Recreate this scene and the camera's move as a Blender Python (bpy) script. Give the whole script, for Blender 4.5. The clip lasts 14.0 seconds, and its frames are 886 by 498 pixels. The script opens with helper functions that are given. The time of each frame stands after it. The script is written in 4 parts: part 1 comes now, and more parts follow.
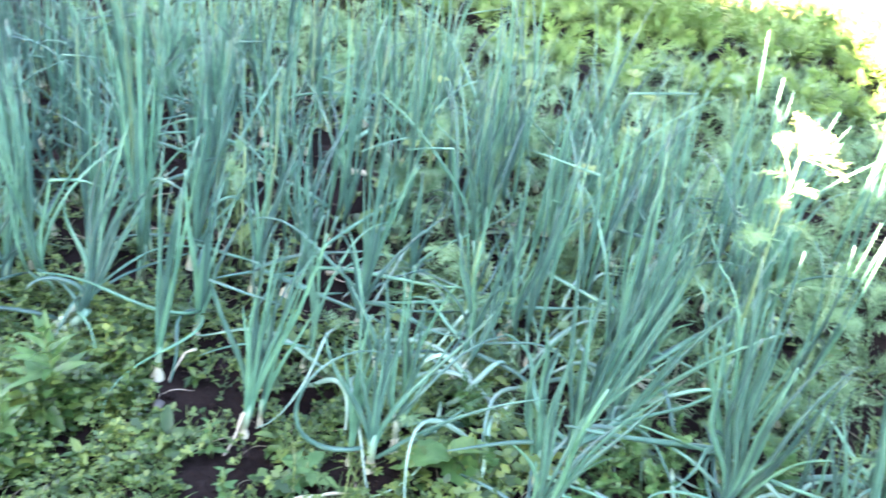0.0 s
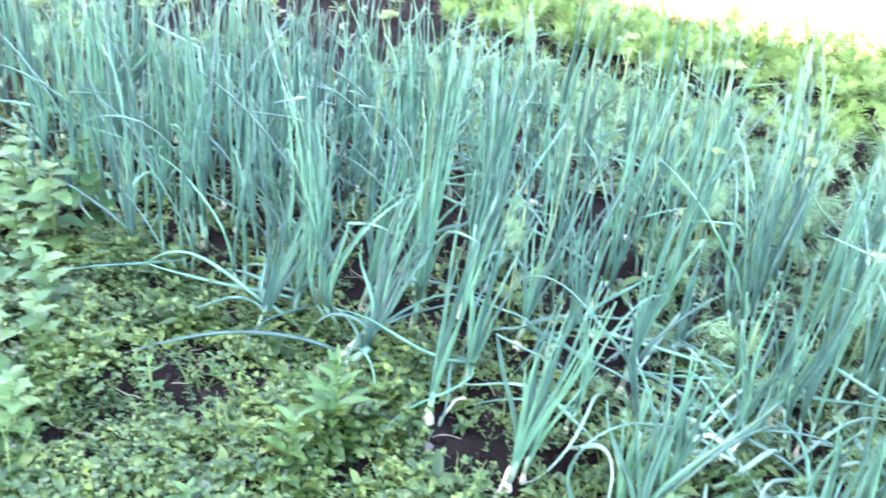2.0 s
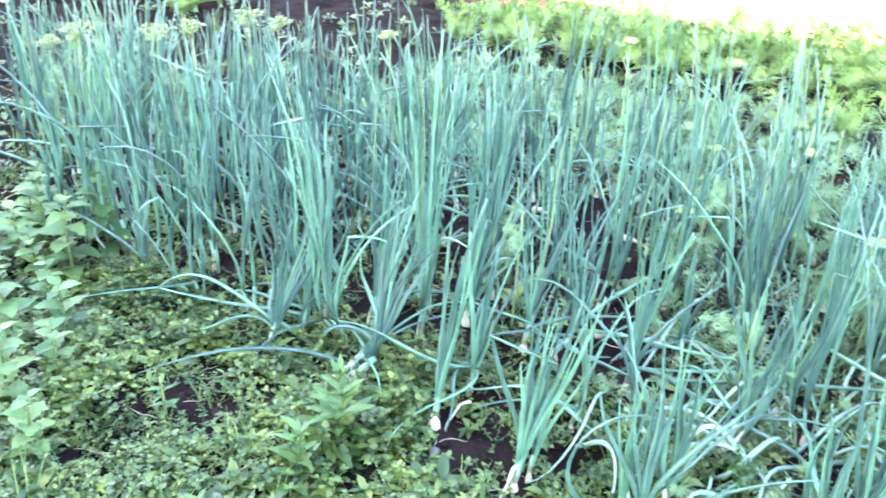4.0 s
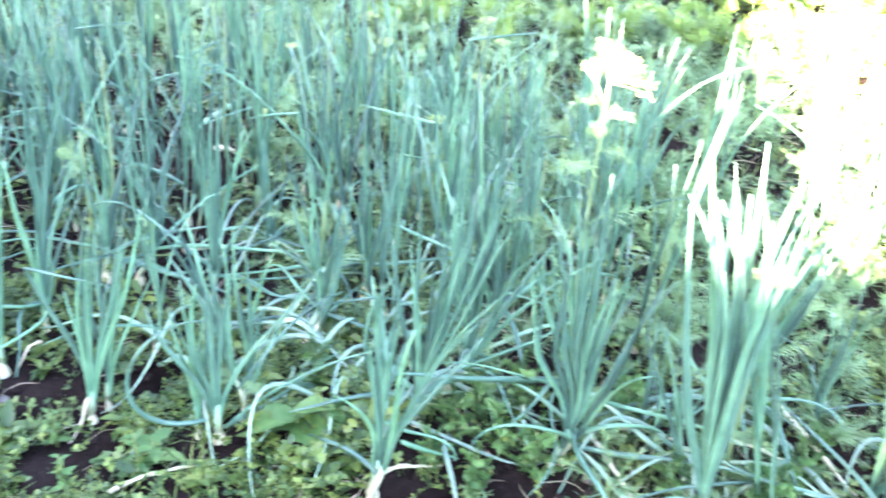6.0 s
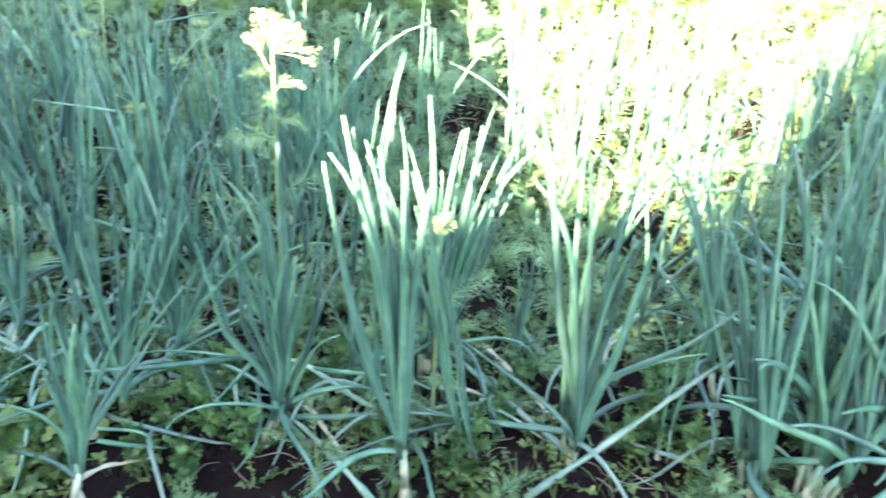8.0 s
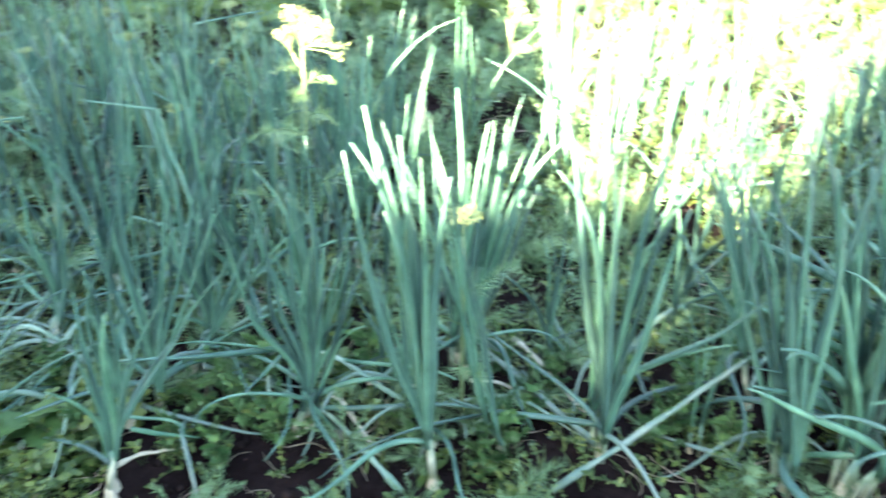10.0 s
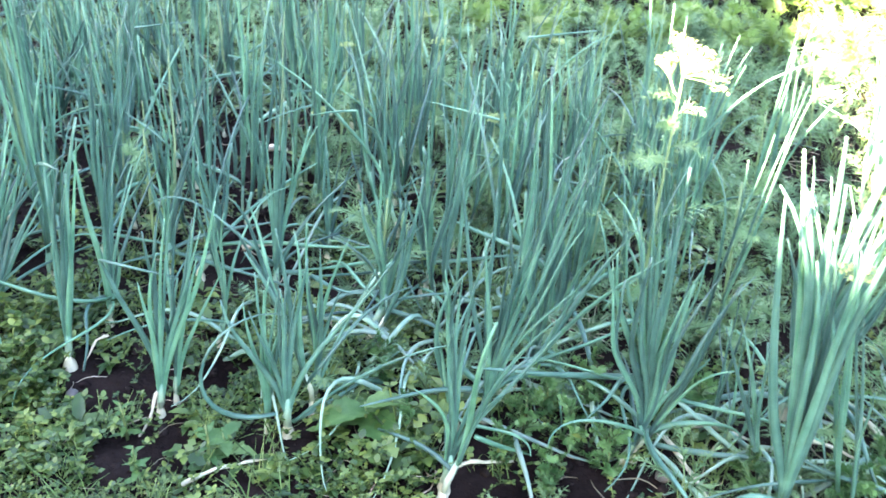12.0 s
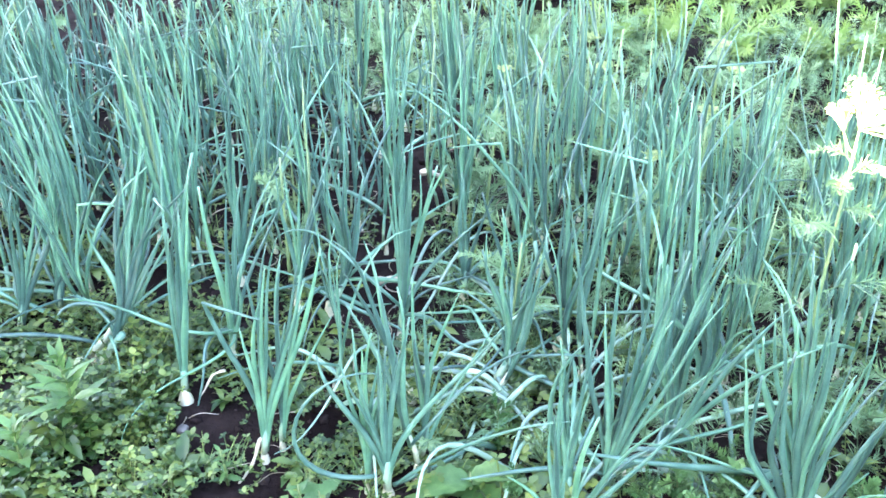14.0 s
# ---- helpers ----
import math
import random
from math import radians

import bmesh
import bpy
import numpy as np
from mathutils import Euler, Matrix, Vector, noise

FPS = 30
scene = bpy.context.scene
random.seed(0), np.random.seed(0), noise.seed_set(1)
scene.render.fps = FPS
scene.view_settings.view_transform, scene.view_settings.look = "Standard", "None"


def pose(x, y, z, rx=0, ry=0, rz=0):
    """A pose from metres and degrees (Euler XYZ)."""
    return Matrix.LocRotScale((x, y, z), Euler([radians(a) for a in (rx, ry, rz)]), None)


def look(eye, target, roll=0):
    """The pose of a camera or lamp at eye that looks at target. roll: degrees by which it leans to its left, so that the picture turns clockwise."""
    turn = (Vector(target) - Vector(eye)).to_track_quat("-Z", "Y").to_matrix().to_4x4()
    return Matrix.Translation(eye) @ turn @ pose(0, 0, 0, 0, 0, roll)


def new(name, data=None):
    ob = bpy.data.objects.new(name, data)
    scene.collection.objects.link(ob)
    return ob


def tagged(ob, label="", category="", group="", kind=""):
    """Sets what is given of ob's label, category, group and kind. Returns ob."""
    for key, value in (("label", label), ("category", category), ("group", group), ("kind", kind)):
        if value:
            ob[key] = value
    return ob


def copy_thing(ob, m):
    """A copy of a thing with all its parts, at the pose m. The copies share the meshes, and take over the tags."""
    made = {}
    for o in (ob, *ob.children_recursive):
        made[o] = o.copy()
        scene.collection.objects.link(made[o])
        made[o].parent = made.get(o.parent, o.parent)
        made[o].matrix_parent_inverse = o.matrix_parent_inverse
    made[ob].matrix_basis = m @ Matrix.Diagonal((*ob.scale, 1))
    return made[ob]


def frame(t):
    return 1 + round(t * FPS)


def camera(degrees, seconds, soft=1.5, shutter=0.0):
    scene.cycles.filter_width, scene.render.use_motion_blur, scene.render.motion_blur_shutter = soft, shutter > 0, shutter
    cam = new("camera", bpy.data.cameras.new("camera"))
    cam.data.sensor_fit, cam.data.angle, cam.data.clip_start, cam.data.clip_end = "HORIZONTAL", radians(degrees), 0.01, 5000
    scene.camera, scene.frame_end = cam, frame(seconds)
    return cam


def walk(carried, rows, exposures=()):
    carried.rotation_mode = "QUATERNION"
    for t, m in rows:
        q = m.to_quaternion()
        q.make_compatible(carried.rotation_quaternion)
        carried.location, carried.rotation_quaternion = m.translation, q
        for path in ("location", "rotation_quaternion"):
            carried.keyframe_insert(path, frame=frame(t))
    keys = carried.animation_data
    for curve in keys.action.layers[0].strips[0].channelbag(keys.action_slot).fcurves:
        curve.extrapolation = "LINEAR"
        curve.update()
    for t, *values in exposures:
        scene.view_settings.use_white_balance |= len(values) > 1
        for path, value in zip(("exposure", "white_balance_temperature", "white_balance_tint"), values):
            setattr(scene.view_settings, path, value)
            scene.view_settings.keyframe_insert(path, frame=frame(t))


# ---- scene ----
cam = camera(49.5, 14.0, soft=1.6, shutter=0.6)
PATH = [
    (0, (0.216, 0.246, 1.192), (0.095, 1.978, 0.199), 7.6),
    (0.5, (0.187, 0.238, 1.188), (-0.061, 1.953, 0.189), 7.0),
    (1, (0.149, 0.232, 1.193), (-0.204, 1.941, 0.214), 6.9),
    (1.5, (0.119, 0.219, 1.198), (-0.38, 1.902, 0.239), 6.3),
    (2, (0.09, 0.203, 1.208), (-0.474, 1.873, 0.264), 6.1),
    (2.2, (0.086, 0.199, 1.218), (-0.528, 1.857, 0.282), 5.3),
    (3.2, (0.115, 0.185, 1.225), (-0.60, 1.84, 0.30), 3.2),
    (4.3, (0.202, 0.19, 1.202), (-0.397, 1.864, 0.286), 1.2),
    (4.5, (0.217, 0.207, 1.197), (-0.35, 1.885, 0.269), 0.9),
    (5, (0.292, 0.23, 1.181), (-0.139, 1.938, 0.234), 1.3),
    (5.5, (0.373, 0.259, 1.177), (0.149, 1.983, 0.188), 1.7),
    (6, (0.451, 0.255, 1.177), (0.417, 1.967, 0.143), 2.8),
    (6.5, (0.511, 0.246, 1.177), (0.568, 1.958, 0.144), 2.3),
    (7, (0.549, 0.241, 1.177), (0.691, 1.944, 0.138), 1.9),
    (7.5, (0.615, 0.231, 1.163), (0.835, 1.929, 0.129), 2.0),
    (8, (0.672, 0.223, 1.168), (1.014, 1.89, 0.117), 2.0),
    (8.2, (0.698, 0.219, 1.16), (1.077, 1.883, 0.117), 2.0),
    (9.1, (0.74, 0.205, 1.155), (1.21, 1.845, 0.11), 1.5),
    (10.3, (0.681, 0.198, 1.149), (0.796, 1.911, 0.123), 0.5),
    (10.5, (0.615, 0.207, 1.145), (0.673, 1.934, 0.137), 1.5),
    (11, (0.497, 0.225, 1.167), (0.495, 1.96, 0.172), 0.9),
    (11.5, (0.398, 0.232, 1.162), (0.36, 1.974, 0.182), 0.8),
    (12, (0.366, 0.244, 1.148), (0.288, 1.963, 0.129), 2.3),
    (12.5, (0.4, 0.324, 1.149), (0.135, 2.024, 0.13), 0.2),
    (13, (0.439, 0.387, 1.172), (0.035, 2.066, 0.163), -0.1),
    (13.5, (0.466, 0.42, 1.169), (-0.017, 2.072, 0.15), -0.9),
    (14, (0.477, 0.443, 1.158), (-0.017, 2.086, 0.131), -1.7),
]
EXPOSURES = [
    (0.0, 5.93, 7350, 18), (0.5, 6.25, 7350, 19), (1.0, 6.37, 7350, 19), (2.0, 6.39, 7350, 19), (4.5, 6.39, 7350, 19), (5.2, 6.64, 7350, 21.5),
    (6.0, 6.29, 7350, 20), (6.5, 5.97, 7200, 15), (7.5, 5.43, 7200, 13), (8.2, 5.26, 7200, 13), (10.5, 5.10, 7200, 12), (11.0, 5.43, 7200, 13),
    (11.5, 5.71, 7200, 15), (12.0, 5.69, 7350, 17), (12.6, 6.22, 7350, 18), (13.2, 6.27, 7350, 18), (14.0, 6.19, 7350, 18),
]
walk(cam, [(t, look(eye, target, roll)) for t, eye, target, roll in PATH], EXPOSURES)

# ---- sky and sun: a low sun behind the left shoulder ----
SUN_TO = Vector((-1.0, -1.0, 0.67)).normalized()
world = bpy.data.worlds.new("sky")
scene.world = world
world.use_nodes = True
wt = world.node_tree
sky = wt.nodes.new("ShaderNodeTexSky")
sky.sky_type, sky.sun_disc = "NISHITA", False
sky.sun_elevation, sky.sun_rotation = radians(25.3), radians(225)
wt.links.new(sky.outputs["Color"], wt.nodes["Background"].inputs["Color"])
wt.nodes["Background"].inputs["Strength"].default_value = 0.05
sun = new("sun", bpy.data.lights.new("sun", "SUN"))
sun.data.energy, sun.data.angle, sun.data.color = 5.0, radians(0.53), (1.0, 0.85, 0.61)
sun.matrix_world = Matrix.Translation((-8, -8, 8)) @ SUN_TO.to_track_quat("Z", "Y").to_matrix().to_4x4()


# ---- materials ----
def material(name, colour, rough=0.6, other=None, scale=40.0, bump=0.0, spec=0.4, each=0.0, fine=0.0, through_light=0.0, islands=False):
    """A procedural surface: colour drifting to another in patches, finer grain, relief, and a shade of its own for every piece."""
    m = bpy.data.materials.new(name)
    m.use_nodes = True
    t, n, l = m.node_tree, m.node_tree.nodes, m.node_tree.links
    b = n["Principled BSDF"]
    b.inputs["Roughness"].default_value = rough
    b.inputs["Specular IOR Level"].default_value = spec
    co = n.new("ShaderNodeTexCoord")
    big = n.new("ShaderNodeTexNoise")
    big.inputs["Scale"].default_value, big.inputs["Detail"].default_value = scale, 3
    l.new(co.outputs["Object"], big.inputs["Vector"])
    ramp = n.new("ShaderNodeValToRGB")
    ramp.color_ramp.elements[0].position, ramp.color_ramp.elements[1].position = 0.35, 0.68
    ramp.color_ramp.elements[0].color = (*colour, 1)
    ramp.color_ramp.elements[1].color = (*(other or [c * 0.7 for c in colour]), 1)
    l.new(big.outputs["Fac"], ramp.inputs["Fac"])
    out = ramp.outputs["Color"]
    if fine:
        grain = n.new("ShaderNodeTexNoise")
        grain.inputs["Scale"].default_value, grain.inputs["Detail"].default_value = scale * 9, 4
        l.new(co.outputs["Object"], grain.inputs["Vector"])
        mr = n.new("ShaderNodeMapRange")
        mr.inputs["To Min"].default_value, mr.inputs["To Max"].default_value = 1 - fine, 1 + fine
        l.new(grain.outputs["Fac"], mr.inputs["Value"])
        hs = n.new("ShaderNodeHueSaturation")
        l.new(out, hs.inputs["Color"])
        l.new(mr.outputs["Result"], hs.inputs["Value"])
        out = hs.outputs["Color"]
    if each:
        src = n.new("ShaderNodeNewGeometry").outputs["Random Per Island"] if islands else n.new("ShaderNodeObjectInfo").outputs["Random"]
        mv = n.new("ShaderNodeMapRange")
        mv.inputs["To Min"].default_value, mv.inputs["To Max"].default_value = 1 - each, 1 + each
        mh = n.new("ShaderNodeMapRange")
        mh.inputs["To Min"].default_value, mh.inputs["To Max"].default_value = 0.5 + 0.07 * each, 0.5 - 0.07 * each
        hs = n.new("ShaderNodeHueSaturation")
        l.new(src, mv.inputs["Value"])
        l.new(src, mh.inputs["Value"])
        l.new(out, hs.inputs["Color"])
        l.new(mv.outputs["Result"], hs.inputs["Value"])
        l.new(mh.outputs["Result"], hs.inputs["Hue"])
        out = hs.outputs["Color"]
    l.new(out, b.inputs["Base Color"])
    if bump:
        bp = n.new("ShaderNodeBump")
        bp.inputs["Strength"].default_value, bp.inputs["Distance"].default_value = 0.6, bump
        rel = n.new("ShaderNodeTexNoise")
        rel.inputs["Scale"].default_value, rel.inputs["Detail"].default_value = scale * 4, 5
        l.new(co.outputs["Object"], rel.inputs["Vector"])
        l.new(rel.outputs["Fac"], bp.inputs["Height"])
        l.new(bp.outputs["Normal"], b.inputs["Normal"])
    if through_light:
        tr = n.new("ShaderNodeBsdfTranslucent")
        l.new(out, tr.inputs["Color"])
        mix = n.new("ShaderNodeMixShader")
        mix.inputs["Fac"].default_value = through_light
        l.new(b.outputs["BSDF"], mix.inputs[1])
        l.new(tr.outputs["BSDF"], mix.inputs[2])
        l.new(mix.outputs["Shader"], n["Material Output"].inputs["Surface"])
    return m


M_SOIL = material("garden_soil", (0.0075, 0.0052, 0.0052), 0.95, (0.020, 0.014, 0.0136), 7.0, 0.02, 0.02, fine=0.5)
M_CLOD = material("soil_clod", (0.011, 0.0077, 0.0075), 0.95, (0.032, 0.023, 0.022), 60.0, 0.004, 0.03, each=0.35, fine=0.3, islands=True)
M_GRASS_GROUND = material("dry_lawn", (0.17, 0.18, 0.06), 0.95, (0.28, 0.25, 0.10), 1.3, 0.01, 0.2, fine=0.4)
M_LEAF = material("onion_leaf", (0.043, 0.127, 0.098), 0.36, (0.106, 0.244, 0.188), 16.0, 0.0006, 0.62, each=0.50, fine=0.12, through_light=0.12)
M_LEAF_LIMP = material("onion_leaf_limp", (0.15, 0.29, 0.23), 0.42, (0.32, 0.45, 0.37), 14.0, 0.0008, 0.45, each=0.35, fine=0.15, through_light=0.1)
M_LEAF_OLD = material("onion_leaf_yellowing", (0.13, 0.24, 0.14), 0.5, (0.24, 0.31, 0.18), 18.0, 0.0006, 0.4, each=0.3, fine=0.12, through_light=0.12)
M_NECK = material("onion_neck", (0.32, 0.40, 0.27), 0.35, (0.48, 0.53, 0.40), 30.0, 0.0005, 0.5, each=0.15, fine=0.08)
M_STEM_BASE = material("onion_stem_base", (0.20, 0.30, 0.18), 0.4, (0.33, 0.41, 0.27), 30.0, 0.0005, 0.5, each=0.25, fine=0.08)
M_SHANK = material("onion_shank", (0.36, 0.42, 0.30), 0.35, (0.52, 0.54, 0.42), 35.0, 0.0005, 0.5, each=0.12, fine=0.12)


def greening(m, low, high):
    """White at the root, turning leaf green with height."""
    nt = m.node_tree
    rise = nt.nodes.new("ShaderNodeSeparateXYZ")
    nt.links.new(nt.nodes["Texture Coordinate"].outputs["Object"], rise.inputs["Vector"])
    green = nt.nodes.new("ShaderNodeMapRange")
    green.inputs["From Min"].default_value, green.inputs["From Max"].default_value = low, high
    nt.links.new(rise.outputs["Z"], green.inputs["Value"])
    blend = nt.nodes.new("ShaderNodeMixRGB")
    blend.inputs["Color2"].default_value = (0.12, 0.26, 0.19, 1)
    nt.links.new(green.outputs["Result"], blend.inputs["Fac"])
    nt.links.new(nt.nodes["Principled BSDF"].inputs["Base Color"].links[0].from_socket, blend.inputs["Color1"])
    nt.links.new(blend.outputs["Color"], nt.nodes["Principled BSDF"].inputs["Base Color"])


greening(M_NECK, 0.026, 0.074)
greening(M_STEM_BASE, 0.020, 0.060)
greening(M_SHANK, 0.072, 0.115)
M_BULB = material("onion_bulb_skin", (0.50, 0.46, 0.32), 0.4, (0.62, 0.60, 0.48), 45.0, 0.0008, 0.5, each=0.1, fine=0.15)
M_ROOT = material("dry_root", (0.40, 0.34, 0.26), 0.8, (0.52, 0.46, 0.37), 60.0, 0.001, 0.2, each=0.15)
M_STRAW = material("dry_leaf", (0.44, 0.41, 0.31), 0.7, (0.60, 0.57, 0.46), 30.0, 0.001, 0.2, each=0.3, fine=0.2)
M_STRAW_BITS = material("dry_scraps", (0.24, 0.20, 0.15), 0.8, (0.38, 0.33, 0.26), 12.0, 0.0, 0.2, each=0.5, islands=True)
M_WEED = material("weed_leaf", (0.034, 0.080, 0.019), 0.32, (0.110, 0.176, 0.043), 9.0, 0.0, 0.50, each=0.6, through_light=0.25, islands=True)
M_WEED_STEM = material("weed_stem", (0.13, 0.19, 0.07), 0.5, None, 30.0, 0.0, 0.4, each=0.2)
M_BROAD = material("broad_weed_leaf", (0.052, 0.130, 0.036), 0.38, (0.105, 0.205, 0.066), 35.0, 0.0006, 0.4, each=0.25, fine=0.15, through_light=0.2)
M_BUSH = material("bushy_leaf", (0.068, 0.155, 0.050), 0.5, (0.125, 0.225, 0.085), 25.0, 0.0006, 0.35, each=0.4, fine=0.15, through_light=0.22)
M_RAGGED = material("ragged_leaf", (0.060, 0.160, 0.055), 0.42, (0.11, 0.23, 0.085), 35.0, 0.0006, 0.4, each=0.35, fine=0.15, through_light=0.2)
M_GRASS = material("grass_blade", (0.085, 0.165, 0.045), 0.5, (0.15, 0.22, 0.075), 9.0, 0.0, 0.4, each=0.35, through_light=0.2, islands=True)
M_DILL = material("dill_thread", (0.115, 0.232, 0.115), 0.5, (0.20, 0.325, 0.175), 20.0, 0.0, 0.4, each=0.3, through_light=0.2, islands=True)
M_DILL_STEM = material("dill_stem", (0.16, 0.25, 0.11), 0.45, (0.22, 0.30, 0.15), 25.0, 0.0, 0.4, each=0.15)
M_UMBEL = material("dill_flower", (0.26, 0.34, 0.14), 0.6, (0.36, 0.43, 0.20), 60.0, 0.0, 0.3, each=0.25, through_light=0.2, islands=True)
M_CARROT = material("carrot_top", (0.125, 0.225, 0.060), 0.5, (0.190, 0.300, 0.090), 6.0, 0.0, 0.4, each=0.35, through_light=0.25, islands=True)
M_WALL = material("weathered_plaster", (0.52, 0.49, 0.43), 0.9, (0.60, 0.57, 0.50), 1.2, 0.01, 0.2, fine=0.15)
M_ROOF = material("slate_roof", (0.17, 0.15, 0.14), 0.85, (0.25, 0.22, 0.20), 1.5, 0.02, 0.3, fine=0.2)
M_STONE = material("pebble", (0.13, 0.115, 0.11), 0.8, (0.22, 0.20, 0.19), 25.0, 0.002, 0.3, each=0.3)


# ---- shared building blocks ----
def mesh_of(name, verts, faces, mat, smooth=True):
    me = bpy.data.meshes.new(name)
    me.from_pydata([tuple(v) for v in verts], [], [tuple(f) for f in faces])
    me.polygons.foreach_set("use_smooth", [smooth] * len(me.polygons))
    me.materials.append(mat)
    me.update()
    return me


def part(name, geometry, mat, parent=None, label="", smooth=True):
    """Links (verts, faces) as one mesh object under a thing."""
    ob = new(name, mesh_of(name, *geometry, mat, smooth))
    ob.parent = parent
    return tagged(ob, label) if label else ob


def ground_height(x, y):
    """Hoed bed: low ridges and clods; flat farther out."""
    near = max(0.0, min(1.0, (9 - abs(x)) / 3)) * max(0.0, min(1.0, (9 - abs(y - 2)) / 3))
    if near == 0:
        return 0.0
    v = Vector((x, y, 0))
    return near * (0.022 * noise.noise(v * 3.1) + 0.016 * noise.noise(v * 9.0) + 0.009 * noise.noise(v * 27.0))


def tube(points, radii, sides=6, flat=1.0, cap=True):
    """A tapering tube along points; flat squeezes it across."""
    pts = [Vector(p) for p in points]
    verts, faces = [], []
    side = None
    for i, p in enumerate(pts):
        d = (pts[min(i + 1, len(pts) - 1)] - pts[max(i - 1, 0)]).normalized()
        if side is None:
            side = d.orthogonal().normalized()
        side = (side - d * side.dot(d)).normalized()
        other = d.cross(side)
        for k in range(sides):
            a = 2 * math.pi * k / sides
            verts.append(p + side * (math.cos(a) * radii[i]) + other * (math.sin(a) * radii[i] * flat))
    for i in range(len(pts) - 1):
        for k in range(sides):
            a, b = i * sides + k, i * sides + (k + 1) % sides
            faces.append((a, b, b + sides, a + sides))
    if cap:
        faces.append(tuple(range(sides))[::-1])
        faces.append(tuple(range((len(pts) - 1) * sides, len(pts) * sides)))
    return verts, faces


def lathe(profile, sides=10, wobble=0.0, rng=None):
    """A body turned round z from (radius, height) rows, a little uneven."""
    verts, faces = [], []
    offs = [1 + (rng.uniform(-wobble, wobble) if rng else 0) for _ in range(sides)]
    for r, z in profile:
        for k in range(sides):
            a = 2 * math.pi * k / sides
            verts.append(Vector((r * offs[k] * math.cos(a), r * offs[k] * math.sin(a), z)))
    for i in range(len(profile) - 1):
        for k in range(sides):
            a, b = i * sides + k, i * sides + (k + 1) % sides
            faces.append((a, b, b + sides, a + sides))
    faces.append(tuple(range(sides))[::-1])
    faces.append(tuple(range((len(profile) - 1) * sides, len(profile) * sides)))
    return verts, faces


def joined(pieces):
    verts, faces = [], []
    for v, f in pieces:
        o = len(verts)
        verts += list(v)
        faces += [tuple(i + o for i in face) for face in f]
    return verts, faces


def moved(geometry, m):
    return [m @ Vector(v) for v in geometry[0]], geometry[1]


# ---- ground: one sheet to the horizon, finely hoed near the beds ----
def graded(lo, hi, step):
    fine = np.arange(lo, hi + step / 2, step)
    grow = np.cumsum(step * 1.35 ** np.arange(1, 27))
    return np.concatenate([lo - grow[::-1], fine, hi + grow])


def on_lawn(x, y):
    """Grass all round the dug plot, with a ragged edge."""
    e = 0.25 * noise.noise(Vector((x * 1.7, y * 1.7, 2.0)))
    return y > 5.02 - 0.35 * min(0.6, x - 0.4) * (x > -3) + 0.4 * e or x < -3.9 + e or x > 4.5 + e or y < -0.5 + e


def build_ground():
    xs, ys = graded(-4.6, 5.2, 0.04), graded(-1.2, 5.6, 0.035)
    verts = [(x, y, ground_height(x, y)) for y in ys for x in xs]
    w = len(xs)
    faces = [(j * w + i, j * w + i + 1, (j + 1) * w + i + 1, (j + 1) * w + i) for j in range(len(ys) - 1) for i in range(w - 1)]
    me = mesh_of("ground", verts, faces, M_SOIL)
    me.materials.append(M_GRASS_GROUND)
    slots = [1 if on_lawn(xs[i], ys[j]) else 0 for j in range(len(ys) - 1) for i in range(w - 1)]
    me.polygons.foreach_set("material_index", slots)
    return tagged(new("ground", me), "dark moist garden soil, hoed, turning to dry lawn", "ground", kind="structure")


build_ground()


# ---- unseen blocks added behind the camera, which keep the bed in the shade ----
def box(x0, x1, y0, y1, z0, z1):
    v = [Vector((x, y, z)) for z in (z0, z1) for y in (y0, y1) for x in (x0, x1)]
    return v, [(0, 2, 3, 1), (4, 5, 7, 6), (0, 1, 5, 4), (1, 3, 7, 5), (3, 2, 6, 7), (2, 0, 4, 6)]


def prism(points, y0, y1):
    n = len(points)
    v = [Vector((x, y, z)) for y in (y0, y1) for x, z in points]
    return v, [tuple(range(n)), tuple(range(2 * n - 1, n - 1, -1))] + [(i, i + n, (i + 1) % n + n, (i + 1) % n) for i in range(n)]


def build_low_shade_caster():
    """Low unseen shade caster added along the garden, with a nearly flat roof; its near eave runs beside the beds."""
    barn = tagged(new("barn"), "unseen low plastered block with a nearly flat dark roof, added to shade the bed", "building")
    barn.matrix_world = Matrix.Translation((-3.56, -2.77, 0)) @ Matrix.Rotation(radians(-8.0), 4, "Z") @ Matrix.Translation((3.5, 2.77, 0))
    part("wall", box(-9.8, -3.7, -4.6, 0.02, 0, 2.88), M_WALL, barn, smooth=False)
    part("roof", prism([(-3.5, 3.13), (-3.5, 3.33), (-10.0, 2.92), (-10.0, 2.72)], -4.8, 0.22), M_ROOF, barn, smooth=False)


def build_tall_shade_caster():
    """Tall unseen shade caster, added at an angle behind the low one's near end; its long wall lies along the sunlight.
    """
    turn = Matrix.Translation((-6.06, -5.77, 0)) @ Matrix.Rotation(radians(45), 4, "Z")
    house = tagged(new("house"), "unseen tall plastered block with a dark gable roof, added to shade the bed", "building")
    house.matrix_world = turn
    part("wall", box(-9.0, 0.0, -9.0, 0.0, 0, 8.0), M_WALL, house, smooth=False)
    # narrow unseen block, added to lift the shade line on the right-hand onions
    part("side_shade_block", box(-3.0, -0.01, 0.01, 0.72, 0, 5.22), M_WALL, house, smooth=False)
    part("roof", prism([(0.1, 8.0), (-9.1, 8.0), (-4.5, 10.5)], -9.0, 0.0), M_ROOF, house, smooth=False)


build_low_shade_caster()
build_tall_shade_caster()


